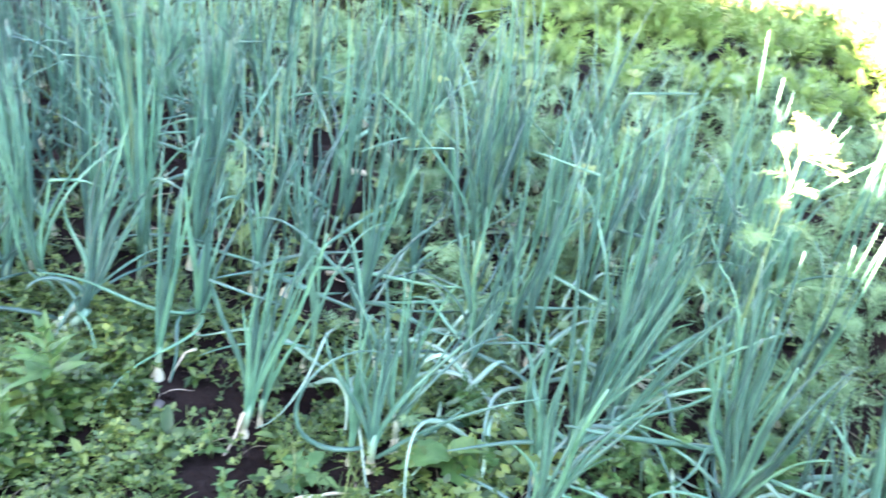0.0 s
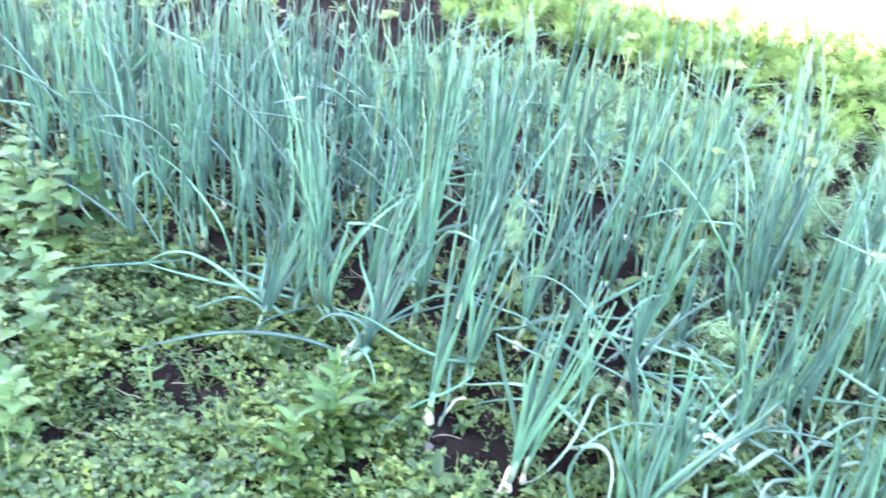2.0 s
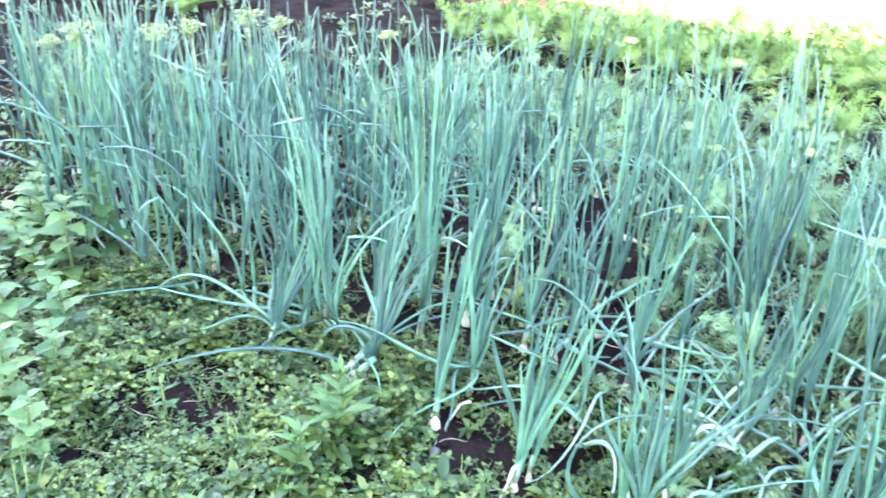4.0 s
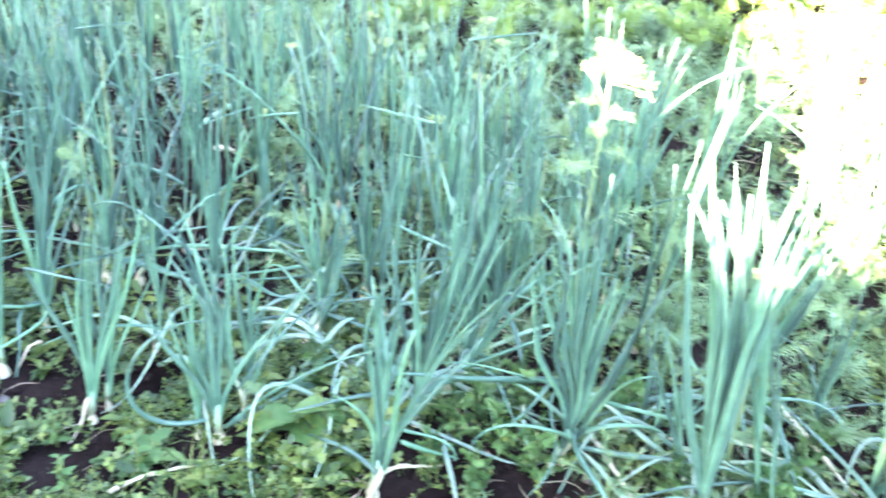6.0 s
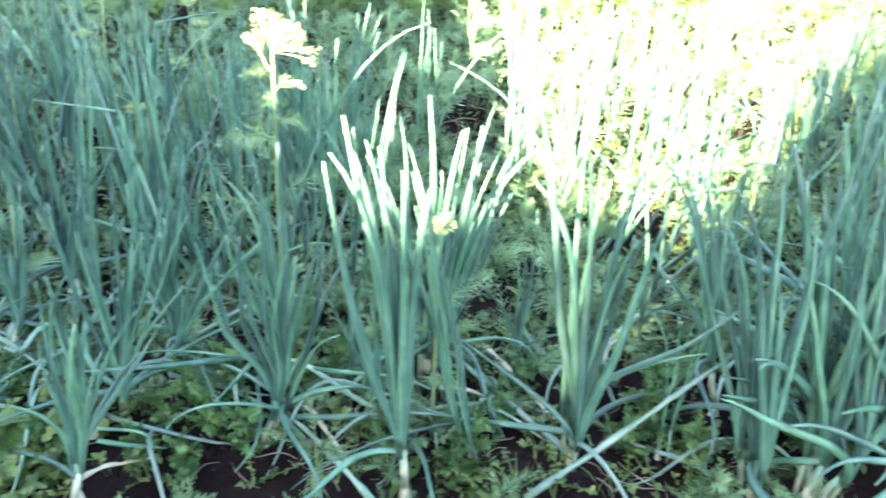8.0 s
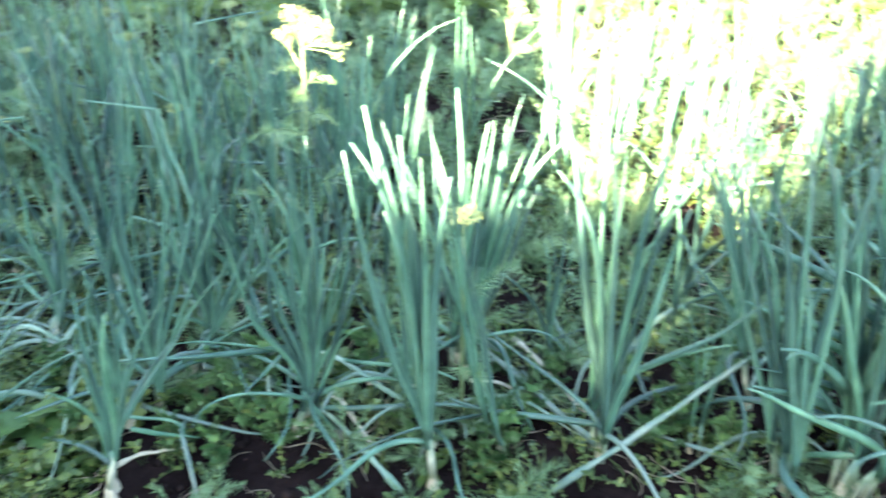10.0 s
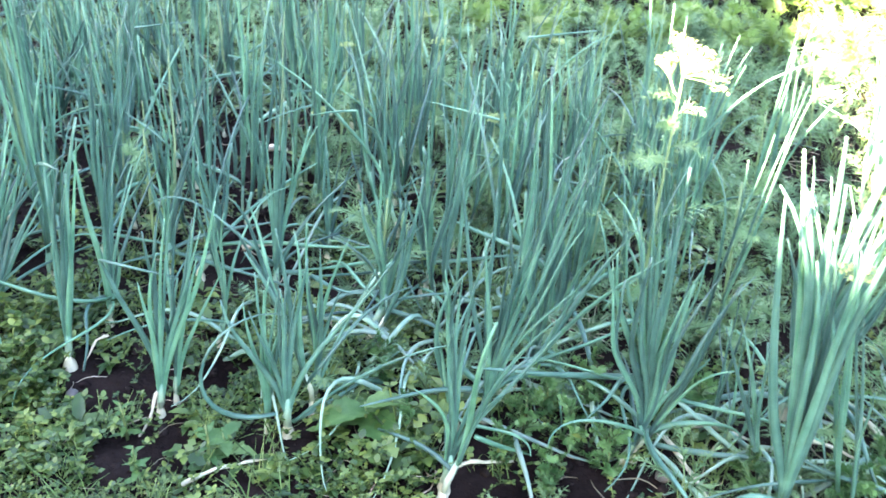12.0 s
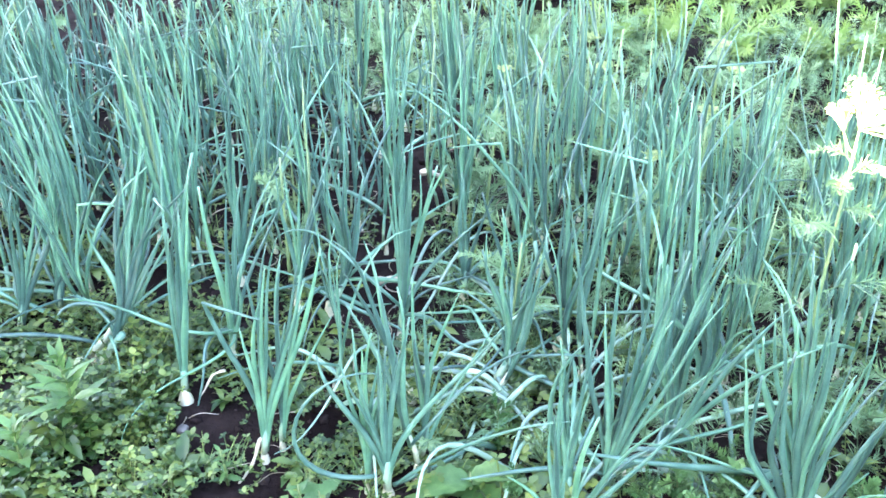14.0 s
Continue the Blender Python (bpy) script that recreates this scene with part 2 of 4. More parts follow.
# ---- onions ----
def leaf_line(azimuth, lean, length, bend, start, steps=11, kink=0.0, kink_at=0.6, sway=0.0, droop=0.0):
    """Centre line of a leaf that leaves start at lean degrees from upright, bends on its way, and may be snapped over."""
    a = radians(azimuth)
    p, pts = Vector(start), [Vector(start)]
    for i in range(steps):
        f = (i + 0.5) / steps
        tilt = radians(lean + bend * f + (kink if f > kink_at else 0) + droop * max(0.0, (f - 0.55) / 0.45) ** 2)
        turn = a + radians(sway) * math.sin(3 * f)
        p = p + Vector((math.sin(tilt) * math.cos(turn), math.sin(tilt) * math.sin(turn), math.cos(tilt))) * (length / steps)
        p.z = max(p.z, 0.012)
        pts.append(p)
    return pts


def leaf_geometry(points, radius, sides=6, flat=0.75, blunt=0.0):
    n = len(points) - 1
    radii = [radius * (0.7 + 0.3 * min(1, 4.0 * i / n)) * (1 - (i / n * (1 - blunt)) ** 1.5) ** 0.85 + 0.0008 for i in range(n + 1)]
    return tube(points, radii, sides, flat)


def build_onion(x, y, leaves, rng, lean=(0.0, 0.0), bulb=0.0105, stem=0.085, radius=0.0052, flop=0, steps=11, label="", side=None, straight=False, neck_skin=M_NECK, slim=0.60, split=True):
    """Bulb half out of the soil, pale neck, and a fan of hollow leaves given as (azimuth, lean, length, bend[, kink]),
    or with side (the way across the row) as (azimuth, lean, length, bend, step along side, height of its start)."""
    top = tagged(new("onion_plant"), label or "green onion plant with blue-green hollow leaves in soil", "onion", "onions in the bed")
    top.location = (x, y, ground_height(x, y) - 0.004)
    up = [(radians(q[0]), radians(q[1] + q[3] / 2)) for q in leaves if abs(q[1] + q[3] / 2) < 35]
    axis = sum((Vector((math.cos(a), math.sin(a), 0)) * math.tan(w) for a, w in up), Vector()) / max(1, len(up)) * (0 if straight else 1)
    tip = Vector((lean[0], lean[1], 0)) + axis * stem * 0.8 + Vector((0, 0, stem))
    b = bulb * rng.uniform(0.85, 1.2)
    part("bulb", lathe([(b * 0.3, -0.022), (b * 0.8, -0.014), (b, 0.000), (b * 0.9, 0.012), (b * 0.6, 0.024), (b * 0.45, 0.034)], 8, 0.06, rng), M_BULB, top)
    # the main shoot and, in a larger clump, one or two more beside it, each with a pale neck of its own
    shoots = [(Vector((0, 0, 0)), tip)]
    if split and not side and not straight:
        turn = rng.uniform(0, 6.28)
        for k in range(1 if len(leaves) < 9 else 2):
            q = Vector((math.cos(turn + 2.6 * k), math.sin(turn + 2.6 * k), 0))
            shoots.append((q * rng.uniform(0.014, 0.026), tip * rng.uniform(0.8, 1.15) + q * rng.uniform(0.02, 0.045)))
    for foot, head in shoots:
        thick = b * (1.0 if foot.length == 0 else 0.8)
        neck = [foot + Vector((0, 0, 0.026 if foot.length == 0 else -0.005)), foot.lerp(head, 0.45) + Vector((rng.uniform(-.003, .003), rng.uniform(-.003, .003), 0.012)), head]
        part("neck", tube(neck, [thick * slim, thick * slim * 1.04, thick * slim * 0.77], 7), neck_skin, top)
    rows = list(leaves)
    for _ in range(flop):
        rows.append((rng.uniform(0, 360), *rng.choice(((rng.uniform(28, 70), rng.uniform(0.18, 0.36), rng.uniform(45, 105)), (rng.uniform(60, 84), rng.uniform(0.2, 0.38), rng.uniform(-15, 40))))))
    for i, row in enumerate(rows):
        az, le, ln, be = row[:4]
        ki = row[4] if len(row) == 5 else 0
        a = radians(az)
        foot, head = shoots[i % len(shoots)]
        start = foot.lerp(head, rng.uniform(0.72, 1.0)) + Vector((math.cos(a), math.sin(a), 0)) * b * 0.28
        if len(row) == 6:
            start = Vector((side[0] * row[4], side[1] * row[4], row[5])) + Vector((rng.uniform(-1, 1), rng.uniform(-1, 1), 0)) * b * 0.3
        pts = leaf_line(az, le, ln, be, start, steps, ki, rng.uniform(0.5, 0.75), rng.uniform(-25, 25) * (3.2 if i >= len(rows) - flop else 1), rng.choice((0, 0, 3, 8, 16, 36)) * (0.35 if len(row) == 6 else 1))
        if le + be < 60 and le > -30:
            # the leaves rise from one sheath before they part
            for p in pts:
                w = min(1.0, p.z / 0.28)
                w = 0.12 + 0.88 * w * w * (3 - 2 * w)
                core = foot + (head - foot) * (p.z / max(0.03, head.z))
                p.x, p.y = core.x + (p.x - core.x) * w, core.y + (p.y - core.y) * w
        phase, wave = rng.uniform(0, 6.28), rng.uniform(0.001, 0.010)
        for j, p in enumerate(pts):
            f = j / (len(pts) - 1)
            swing = wave * f * math.sin(5.5 * f + phase)
            p.x, p.y = p.x - math.sin(a) * swing, p.y + math.cos(a) * swing
        old = rng.random() < (0.0 if side or x > 0.5 else 0.012)
        part("leaf", leaf_geometry(pts, radius * rng.uniform(0.72, 1.35) * (0.78 + 0.75 * min(ln, 0.55)) * (0.8 if i >= len(rows) - flop else 1), 6, 0.75, rng.choice((0, 0, 0, 0.05, 0.1))), M_LEAF_OLD if old else M_LEAF, top, "yellowing onion leaf" if old else "")
    return top


rng = random.Random(11)
NEAR_SPOTS = []


def onion_at(x, y, leaves, side, **more):
    NEAR_SPOTS.append((x, y))
    # the inner leaves of the clump stand close about its axis
    up = [(radians(q[0]), radians(q[1] + q[3] / 2)) for q in leaves if abs(q[1] + q[3] / 2) < 32]
    cx, cy = (sum(f(a) * w for a, w in up) / max(1, len(up)) for f in (math.cos, math.sin))
    tall = max(q[2] for q in leaves)
    for _ in range(2 if x < -0.1 else (2 if y < 1.62 or x < 0.2 else 3) if x < 0.8 else (4 if y > 1.5 else 3) if x < 1.3 else 4):
        dx, dy = cx + radians(rng.gauss(0, 4)), cy + radians(rng.gauss(0, 4))
        leaves = leaves + [(math.degrees(math.atan2(dy, dx)), math.degrees(math.hypot(dx, dy)), tall * rng.uniform(0.6, 1.0), rng.uniform(-6, 8)) + ((rng.uniform(-0.006, 0.006), 0.03) if side else ())]
    more["radius"] = 0.0080 if x > 1.4 else 0.0072 if x > 0.75 else 0.0054 if x > 0.25 else 0.0048
    if x > 1.5:
        # long slack leaves leaning across their neighbours
        leaves = leaves + [(rng.choice((rng.uniform(150, 215), rng.uniform(-35, 35))), rng.uniform(24, 62), rng.uniform(0.26, 0.44), rng.uniform(-8, 22)) for _ in range(4)]
    return build_onion(x, y, leaves, rng, steps=16, side=side, flop=(1 if y < 1.45 else rng.choice((3, 4, 4, 5))) if x > 0.1 or y > 1.75 else 0, **more)


onion_at(-0.39, 1.64, [(14, 11, 0.46, 0, 0.0, 0.03), (69, 13, 0.35, -11, 0.0, 0.03), (35, 4, 0.33, 6, -0.01, 0.03), (74, 6, 0.37, 7, -0.0, 0.03), (-8, 14, 0.39, -10, 0.0, 0.03), (46, 3, 0.47, 14, 0.0, 0.03)], (0.82, 0.58), bulb=0.017, slim=0.42, label="onion plant with a round white bulb bare on soil")
onion_at(-0.62, 1.71, [(30, 17, 0.36, 33, 0.04, 0.09), (62, 25, 0.31, -22, 0.04, 0.09), (40, 14, 0.33, 1, 0.04, 0.09), (112, 11, 0.22, -12, 0.04, 0.09), (18, 29, 0.31, -7, 0.04, 0.09), (45, 39, 0.3, -3, 0.04, 0.09), (40, -27, 0.22, -94, 0.04, 0.09), (-153, 52, 0.17, -10, 0.04, 0.06), (40, 22, 0.39, -5, 0.04, 0.09), (204, 62, 0.44, 44, 0.0, 0.06)], (0.76, 0.65), lean=(0.04, 0.0), bulb=0.014, label="onion plant with leaning white stems and fallen leaves")
onion_at(-0.60, 1.78, [(18, 26, 0.31, -16, 0.0, 0.03), (68, 23, 0.24, -19, 0.0, 0.03), (38, 43, 0.24, -16, 0.01, 0.03)], (0.78, 0.62))
onion_at(-0.37, 1.79, [(-5, 7, 0.35, 1, -0.0, 0.03), (45, 12, 0.36, 16, 0.0, 0.03), (32, 14, 0.33, 22, 0.01, 0.03), (97, 2, 0.34, 4, -0.01, 0.04), (-17, 40, 0.19, -49, 0.0, 0.03), (43, 10, 0.39, 1, 0.0, 0.03)], (0.85, 0.53))
onion_at(-0.19, 1.55, [(-4, 7, 0.39, 0, 0.0, 0.03), (51, 14, 0.37, -2, 0.01, 0.03), (30, -2, 0.31, 13, -0.0, 0.03), (64, 30, 0.24, -23, 0.01, 0.03), (-6, 8, 0.46, 3, 0.0, 0.03), (37, 22, 0.41, -8, 0.01, 0.03), (-77, 8, 0.27, -12, -0.0, 0.03), (200, 12, 0.40, 4, -125)], (0.86, 0.50), bulb=0.009, label="upright onion plant with a snapped leaf and bare root")
onion_at(0.05, 1.51, [(-86, 5, 0.29, -5, -0.0, 0.03), (73, 2, 0.27, 6, 0.0, 0.03), (21, 27, 0.35, 14, 0.0, 0.03), (33, 81, 0.25, -5, 0.01, 0.03), (10, 43, 0.33, 29, 0.01, 0.03), (-180, 16, 0.31, -18, 0.0, 0.03), (-129, 13, 0.27, -1, -0.0, 0.03), (21, -99, 0.39, 218, -0.02, 0.06), (-159, 30, 0.26, -24, -0.01, 0.05), (64, 7, 0.25, 10, 0.0, 0.03)], (0.93, 0.36), label="onion clump with long curling leaves looped on soil")
onion_at(0.08, 1.60, [(-51, -1, 0.25, 8, 0.0, 0.03), (120, 7, 0.24, -12, -0.0, 0.03), (18, 10, 0.23, 7, 0.0, 0.03), (38, 56, 0.26, -46, 0.01, 0.03), (-19, 2, 0.35, 21, 0.0, 0.03), (18, 78, 0.31, 110, 0.01, 0.04), (-70, 0, 0.36, 0, -0.0, 0.03)], (0.95, 0.31))
onion_at(-0.06, 1.92, [(-30, 4, 0.41, 0, -0.0, 0.03), (52, 6, 0.4, 2, -0.0, 0.03), (19, 9, 0.37, 10, 0.0, 0.03), (95, 4, 0.33, -4, -0.01, 0.03), (-21, 7, 0.43, 3, -0.0, 0.03), (24, 22, 0.31, 28, 0.01, 0.03), (-30, 7, 0.39, -6, -0.0, 0.03), (50, 16, 0.34, -14, -0.0, 0.03)], (0.94, 0.33))
onion_at(-0.24, 1.98, [(-56, 5, 0.27, -8, 0.02, 0.08), (76, 10, 0.25, -8, 0.03, 0.07), (25, 11, 0.25, 0, 0.04, 0.07), (65, 14, 0.2, 5, 0.03, 0.07), (-24, 13, 0.34, -9, 0.02, 0.06), (30, 116, 0.19, 23, -0.02, 0.07)], (0.91, 0.42), lean=(0.03, 0.02))
onion_at(-0.31, 1.98, [(-5, 18, 0.19, 0, 0.01, 0.04), (98, 5, 0.28, -5, 0.0, 0.03), (-153, 9, 0.29, -15, -0.0, 0.03), (49, 13, 0.38, 11, 0.0, 0.03)], (0.89, 0.45))
onion_at(0.02, 2.11, [(-84, 3, 0.29, -4, -0.01, 0.03), (130, 4, 0.19, 0, 0.0, 0.03), (15, 19, 0.24, -10, -0.0, 0.03), (94, 6, 0.27, -8, -0.0, 0.03), (-131, 74, 0.1, -38, -0.01, 0.03)], (0.97, 0.26))
onion_at(0.25, 2.03, [(-76, 0, 0.31, 1, -0.02, 0.03), (74, 0, 0.27, 6, -0.0, 0.04), (-172, 13, 0.24, -3, -0.01, 0.03), (132, 2, 0.31, 9, 0.02, 0.03), (-35, 4, 0.31, 15, -0.01, 0.03), (136, 3, 0.36, -3, -0.0, 0.04)], (0.99, 0.14))
onion_at(0.16, 2.00, [(-40, 9, 0.35, -8, -0.01, 0.03), (39, 14, 0.29, -5, 0.01, 0.03), (-169, 2, 0.28, 8, -0.0, 0.03), (44, 69, 0.09, -23, 0.01, 0.03)], (0.98, 0.19))
onion_at(0.16, 1.79, [(-9, 5, 0.22, 39, 0.01, 0.07), (151, 2, 0.23, 13, 0.01, 0.08), (13, 16, 0.24, -6, 0.02, 0.08), (163, 16, 0.19, 25, 0.0, 0.05), (-68, 2, 0.33, -1, 0.01, 0.07), (13, -154, 0.15, 168, -0.0, 0.03)], (0.98, 0.22), lean=(0.03, 0.03))
onion_at(0.39, 1.58, [(4, -41, 0.32, 78, -0.03, 0.03), (132, 4, 0.27, 2, -0.0, 0.03), (4, 8, 0.35, -8, -0.0, 0.03), (20, 22, 0.31, 26, -0.01, 0.03), (-25, 12, 0.5, -1, -0.0, 0.03), (14, 16, 0.45, -11, -0.0, 0.03), (-10, 15, 0.5, 3, 0.0, 0.03), (87, 5, 0.44, -8, -0.01, 0.03), (4, -26, 0.15, 73, -0.01, 0.06), (39, 7, 0.37, 8, 0.0, 0.03), (-82, 7, 0.37, -12, -0.01, 0.03), (10, 20, 0.38, 3, 0.01, 0.03), (-151, 6, 0.58, 4, -0.01, 0.03)], (1.00, 0.07), label="dense onion clump with thick leaning leaves")
onion_at(0.49, 1.83, [(-25, -7, 0.19, 64, 0.03, 0.05), (44, 5, 0.28, 2, -0.02, 0.03), (-1, 7, 0.39, 2, -0.02, 0.03), (104, 3, 0.3, 0, -0.02, 0.03), (-52, 10, 0.48, -10, -0.01, 0.03), (9, 15, 0.34, -2, -0.01, 0.03), (-154, 14, 0.37, -5, -0.02, 0.03), (119, 0, 0.53, 3, -0.01, 0.04), (-1, 11, 0.42, -19, -0.0, 0.04)], (1.00, -0.01), lean=(0.05, 0.03))
onion_at(0.68, 1.65, [(-161, 17, 0.32, -12, -0.03, 0.03), (153, 19, 0.38, -10, -0.02, 0.03), (170, 4, 0.32, 3, -0.01, 0.03), (92, 1, 0.32, 1, -0.0, 0.03), (-88, 7, 0.34, -10, 0.01, 0.03), (8, 8, 0.3, 2, 0.02, 0.03), (-144, 2, 0.42, 5, 0.0, 0.03), (23, 18, 0.33, -19, 0.02, 0.03), (-10, 10, 0.15, 45, 0.01, 0.03), (120, 4, 0.43, 2, -0.01, 0.03), (-77, 7, 0.48, -9, -0.0, 0.03)], (0.99, -0.17))
onion_at(-0.85, 1.77, [(9, 15, 0.33, -13, 0.01, 0.03), (59, 25, 0.3, -6, 0.01, 0.03), (44, 19, 0.37, -5, 0.01, 0.03), (61, 51, 0.28, -26, 0.01, 0.03), (23, 131, 0.16, -19, 0.03, 0.08), (91, 1, 0.24, 4, 0.01, 0.03), (30, 38, 0.34, -29, 0.01, 0.03)], (0.72, 0.70))
onion_at(-0.81, 1.85, [(14, 10, 0.33, 4, 0.0, 0.03), (42, -12, 0.16, 123, 0.0, 0.03), (42, 29, 0.29, -12, 0.01, 0.03), (129, 7, 0.23, -12, 0.0, 0.03)], (0.74, 0.67))
onion_at(-0.69, 1.97, [(10, 15, 0.39, -10, -0.0, 0.03), (51, 17, 0.34, 7, 0.0, 0.03), (37, 3, 0.34, -6, 0.0, 0.03), (53, 25, 0.26, 33, 0.0, 0.03), (-14, 9, 0.42, -6, 0.0, 0.03), (42, 27, 0.52, -14, 0.01, 0.03)], (0.80, 0.60))
onion_at(-0.47, 2.03, [(-24, 3, 0.39, 1, 0.0, 0.03), (64, 10, 0.31, -3, 0.01, 0.03), (-150, 0, 0.35, 2, 0.0, 0.03), (53, 18, 0.3, 12, 0.02, 0.03), (0, 7, 0.42, 13, 0.01, 0.03), (49, 2, 0.5, 5, 0.0, 0.03), (15, 46, 0.25, -29, 0.01, 0.03)], (0.86, 0.51))
onion_at(0.44, 1.69, [(-37, 8, 0.41, -4, -0.0, 0.03), (99, -6, 0.39, 14, -0.0, 0.03), (1, 14, 0.43, -3, -0.0, 0.03), (62, 12, 0.47, -17, -0.0, 0.03), (-27, 15, 0.42, -2, 0.0, 0.03), (153, 2, 0.38, 5, -0.0, 0.03), (-75, 2, 0.53, -2, 0.0, 0.03)], (1.00, 0.02), lean=(0.04, 0.02))
onion_at(0.34, 1.55, [(-61, -18, 0.31, 42, -0.01, 0.03), (54, 0, 0.24, 13, -0.0, 0.03), (-173, 10, 0.26, -11, -0.0, 0.03), (142, 45, 0.16, -52, -0.01, 0.03), (-41, -1, 0.39, 18, -0.0, 0.03)], (0.99, 0.11))
onion_at(-0.17, 1.58, [(-15, 4, 0.37, 2, 0.0, 0.03), (44, 21, 0.26, 7, 0.0, 0.03), (-151, 3, 0.34, 0, 0.0, 0.03), (61, 13, 0.37, -1, 0.0, 0.03)], (0.88, 0.48), bulb=0.006)
onion_at(0.01, 1.52, [(-50, -2, 0.28, 9, 0.0, 0.03), (63, 5, 0.28, 5, 0.0, 0.03), (-157, 11, 0.26, -12, 0.0, 0.03), (56, 13, 0.27, 5, 0.01, 0.03)], (0.92, 0.38), bulb=0.007)
onion_at(0.33, 1.41, [(-93, 5, 0.27, -7, 0.0, 0.06), (55, 4, 0.22, 9, 0.0, 0.07), (12, 34, 0.29, -3, 0.01, 0.07), (46, 29, 0.19, -12, 0.01, 0.07), (-121, -12, 0.23, 51, -0.01, 0.03), (18, 37, 0.22, 0, 0.01, 0.07), (-70, -2, 0.37, 5, 0.01, 0.06), (27, 131, 0.13, -15, 0.05, 0.12)], (0.98, 0.21), bulb=0.013)
onion_at(0.63, 1.49, [(-143, 11, 0.37, -8, -0.01, 0.03), (-2, -5, 0.4, 10, -0.01, 0.03), (-2, 13, 0.37, -8, -0.0, 0.05), (27, 24, 0.32, -16, -0.0, 0.05), (-146, 10, 0.42, 0, -0.01, 0.03), (35, 7, 0.43, -8, -0.0, 0.05), (-17, 154, 0.24, -16, 0.02, 0.1), (14, 31, 0.19, 3, 0.01, 0.08), (178, -6, 0.45, 19, -0.01, 0.04), (19, 11, 0.35, 20, -0.0, 0.05)], (1.00, -0.04), lean=(0.03, 0.02))
onion_at(0.85, 1.33, [(143, 2, 0.54, 4), (172, 18, 0.52, -14), (146, 4, 0.53, 6), (172, -1, 0.47, 5), (141, 6, 0.56, 8), (-164, 3, 0.44, 8), (33, 1, 0.43, 6), (172, 5, 0.52, -6)], None, stem=0.12, neck_skin=M_SHANK, split=False)
onion_at(0.94, 1.65, [(1, 16, 0.47, 4), (13, 12, 0.45, 6), (-10, 5, 0.45, 3), (-10, 0, 0.43, 8), (85, 1, 0.46, 5), (120, 10, 0.45, -6), (-10, 12, 0.32, 6), (-2, 14, 0.38, 12)], None)
onion_at(1.14, 1.36, [(138, 17, 0.55, -10), (83, 1, 0.49, 6), (106, 5, 0.5, 4), (159, 4, 0.48, 6), (-9, 9, 0.43, 8), (-21, 12, 0.45, -6), (-51, 2, 0.39, 8), (-21, 45, 0.39, -8), (164, 58, 0.28, -12), (159, 90, 0.26, -20), (-29, 42, 0.29, 10)], None)
onion_at(0.95, 1.61, [(-45, 9, 0.45, -5, -0.01, 0.03), (8, 10, 0.49, -2, -0.0, 0.03), (-11, 14, 0.49, 0, 0.0, 0.03), (56, 3, 0.41, 0, -0.01, 0.03), (-105, 1, 0.31, 0, -0.01, 0.03), (-4, 21, 0.38, -8, -0.0, 0.03), (-170, 5, 0.38, 16, -0.01, 0.03)], (0.98, -0.18))
onion_at(1.42, 1.25, [(134, 16, 0.46, 6), (132, 19, 0.44, 8), (69, 0, 0.47, 5), (49, 5, 0.64, 4), (-35, -1, 0.41, 10), (145, 3, 0.41, 5), (135, 13, 0.44, 4), (92, 4, 0.53, 6)], None)
onion_at(1.43, 1.43, [(126, 10, 0.37, 4), (149, 5, 0.27, 6), (117, 5, 0.32, 5), (149, 16, 0.23, 30), (128, 13, 0.41, 6)], None, stem=0.12, neck_skin=M_SHANK, split=False)
onion_at(1.72, 1.30, [(148, 18, 0.6, -4, -0.01, 0.03), (126, 22, 0.44, 0, -0.01, 0.03), (136, 13, 0.54, 2, -0.0, 0.03), (-44, -146, 0.26, 101, -0.01, 0.03), (152, 35, 0.49, -21, -0.01, 0.03), (120, 10, 0.41, -6, 0.0, 0.03)], (0.72, -0.69))
onion_at(1.56, 1.30, [(156, 17, 0.51, -5, -0.0, 0.03), (123, 11, 0.56, -4, -0.0, 0.03), (141, 6, 0.51, -7, -0.0, 0.03), (122, 26, 0.32, 3, -0.01, 0.03), (172, 8, 0.48, 6, -0.0, 0.03), (-15, 3, 0.34, 5, -0.0, 0.03), (161, 14, 0.55, -9, -0.0, 0.03)], (0.78, -0.63))
onion_at(1.71, 1.39, [(156, 17, 0.5, -8, -0.01, 0.03), (114, 7, 0.47, 1, -0.01, 0.03), (139, 20, 0.44, 0, -0.01, 0.03), (106, 13, 0.39, -3, -0.01, 0.03), (-128, -6, 0.38, 13, -0.01, 0.03)], (0.76, -0.66))
onion_at(1.68, 1.18, [(148, 22, 0.46, -8, -0.01, 0.03), (114, 14, 0.44, -6, -0.01, 0.03), (134, 28, 0.36, 0, -0.01, 0.03), (114, 20, 0.47, -8, -0.01, 0.03), (151, 62, 0.22, -7, -0.01, 0.03)], (0.70, -0.71))
onion_at(1.72, 1.30, [(126, 21, 0.27, 6), (114, 13, 0.49, 5), (113, 18, 0.58, 4), (125, 23, 0.33, 8), (157, 13, 0.21, 6), (137, 64, 0.25, 40), (137, 5, 0.37, 6), (-157, 4, 0.14, 20)], None)
onion_at(1.52, 1.22, [(87, 1, 0.36, 6), (140, 6, 0.3, 5), (-40, 4, 0.32, 10), (124, 15, 0.23, 6), (140, 28, 0.14, 25), (104, 8, 0.47, 4), (150, 111, 0.16, 30)], None)
onion_at(1.50, 1.22, [(25, 18, 0.50, 4), (10, 22, 0.52, 2), (40, 14, 0.46, 6), (60, 10, 0.48, 0), (5, 26, 0.40, 8)], None)
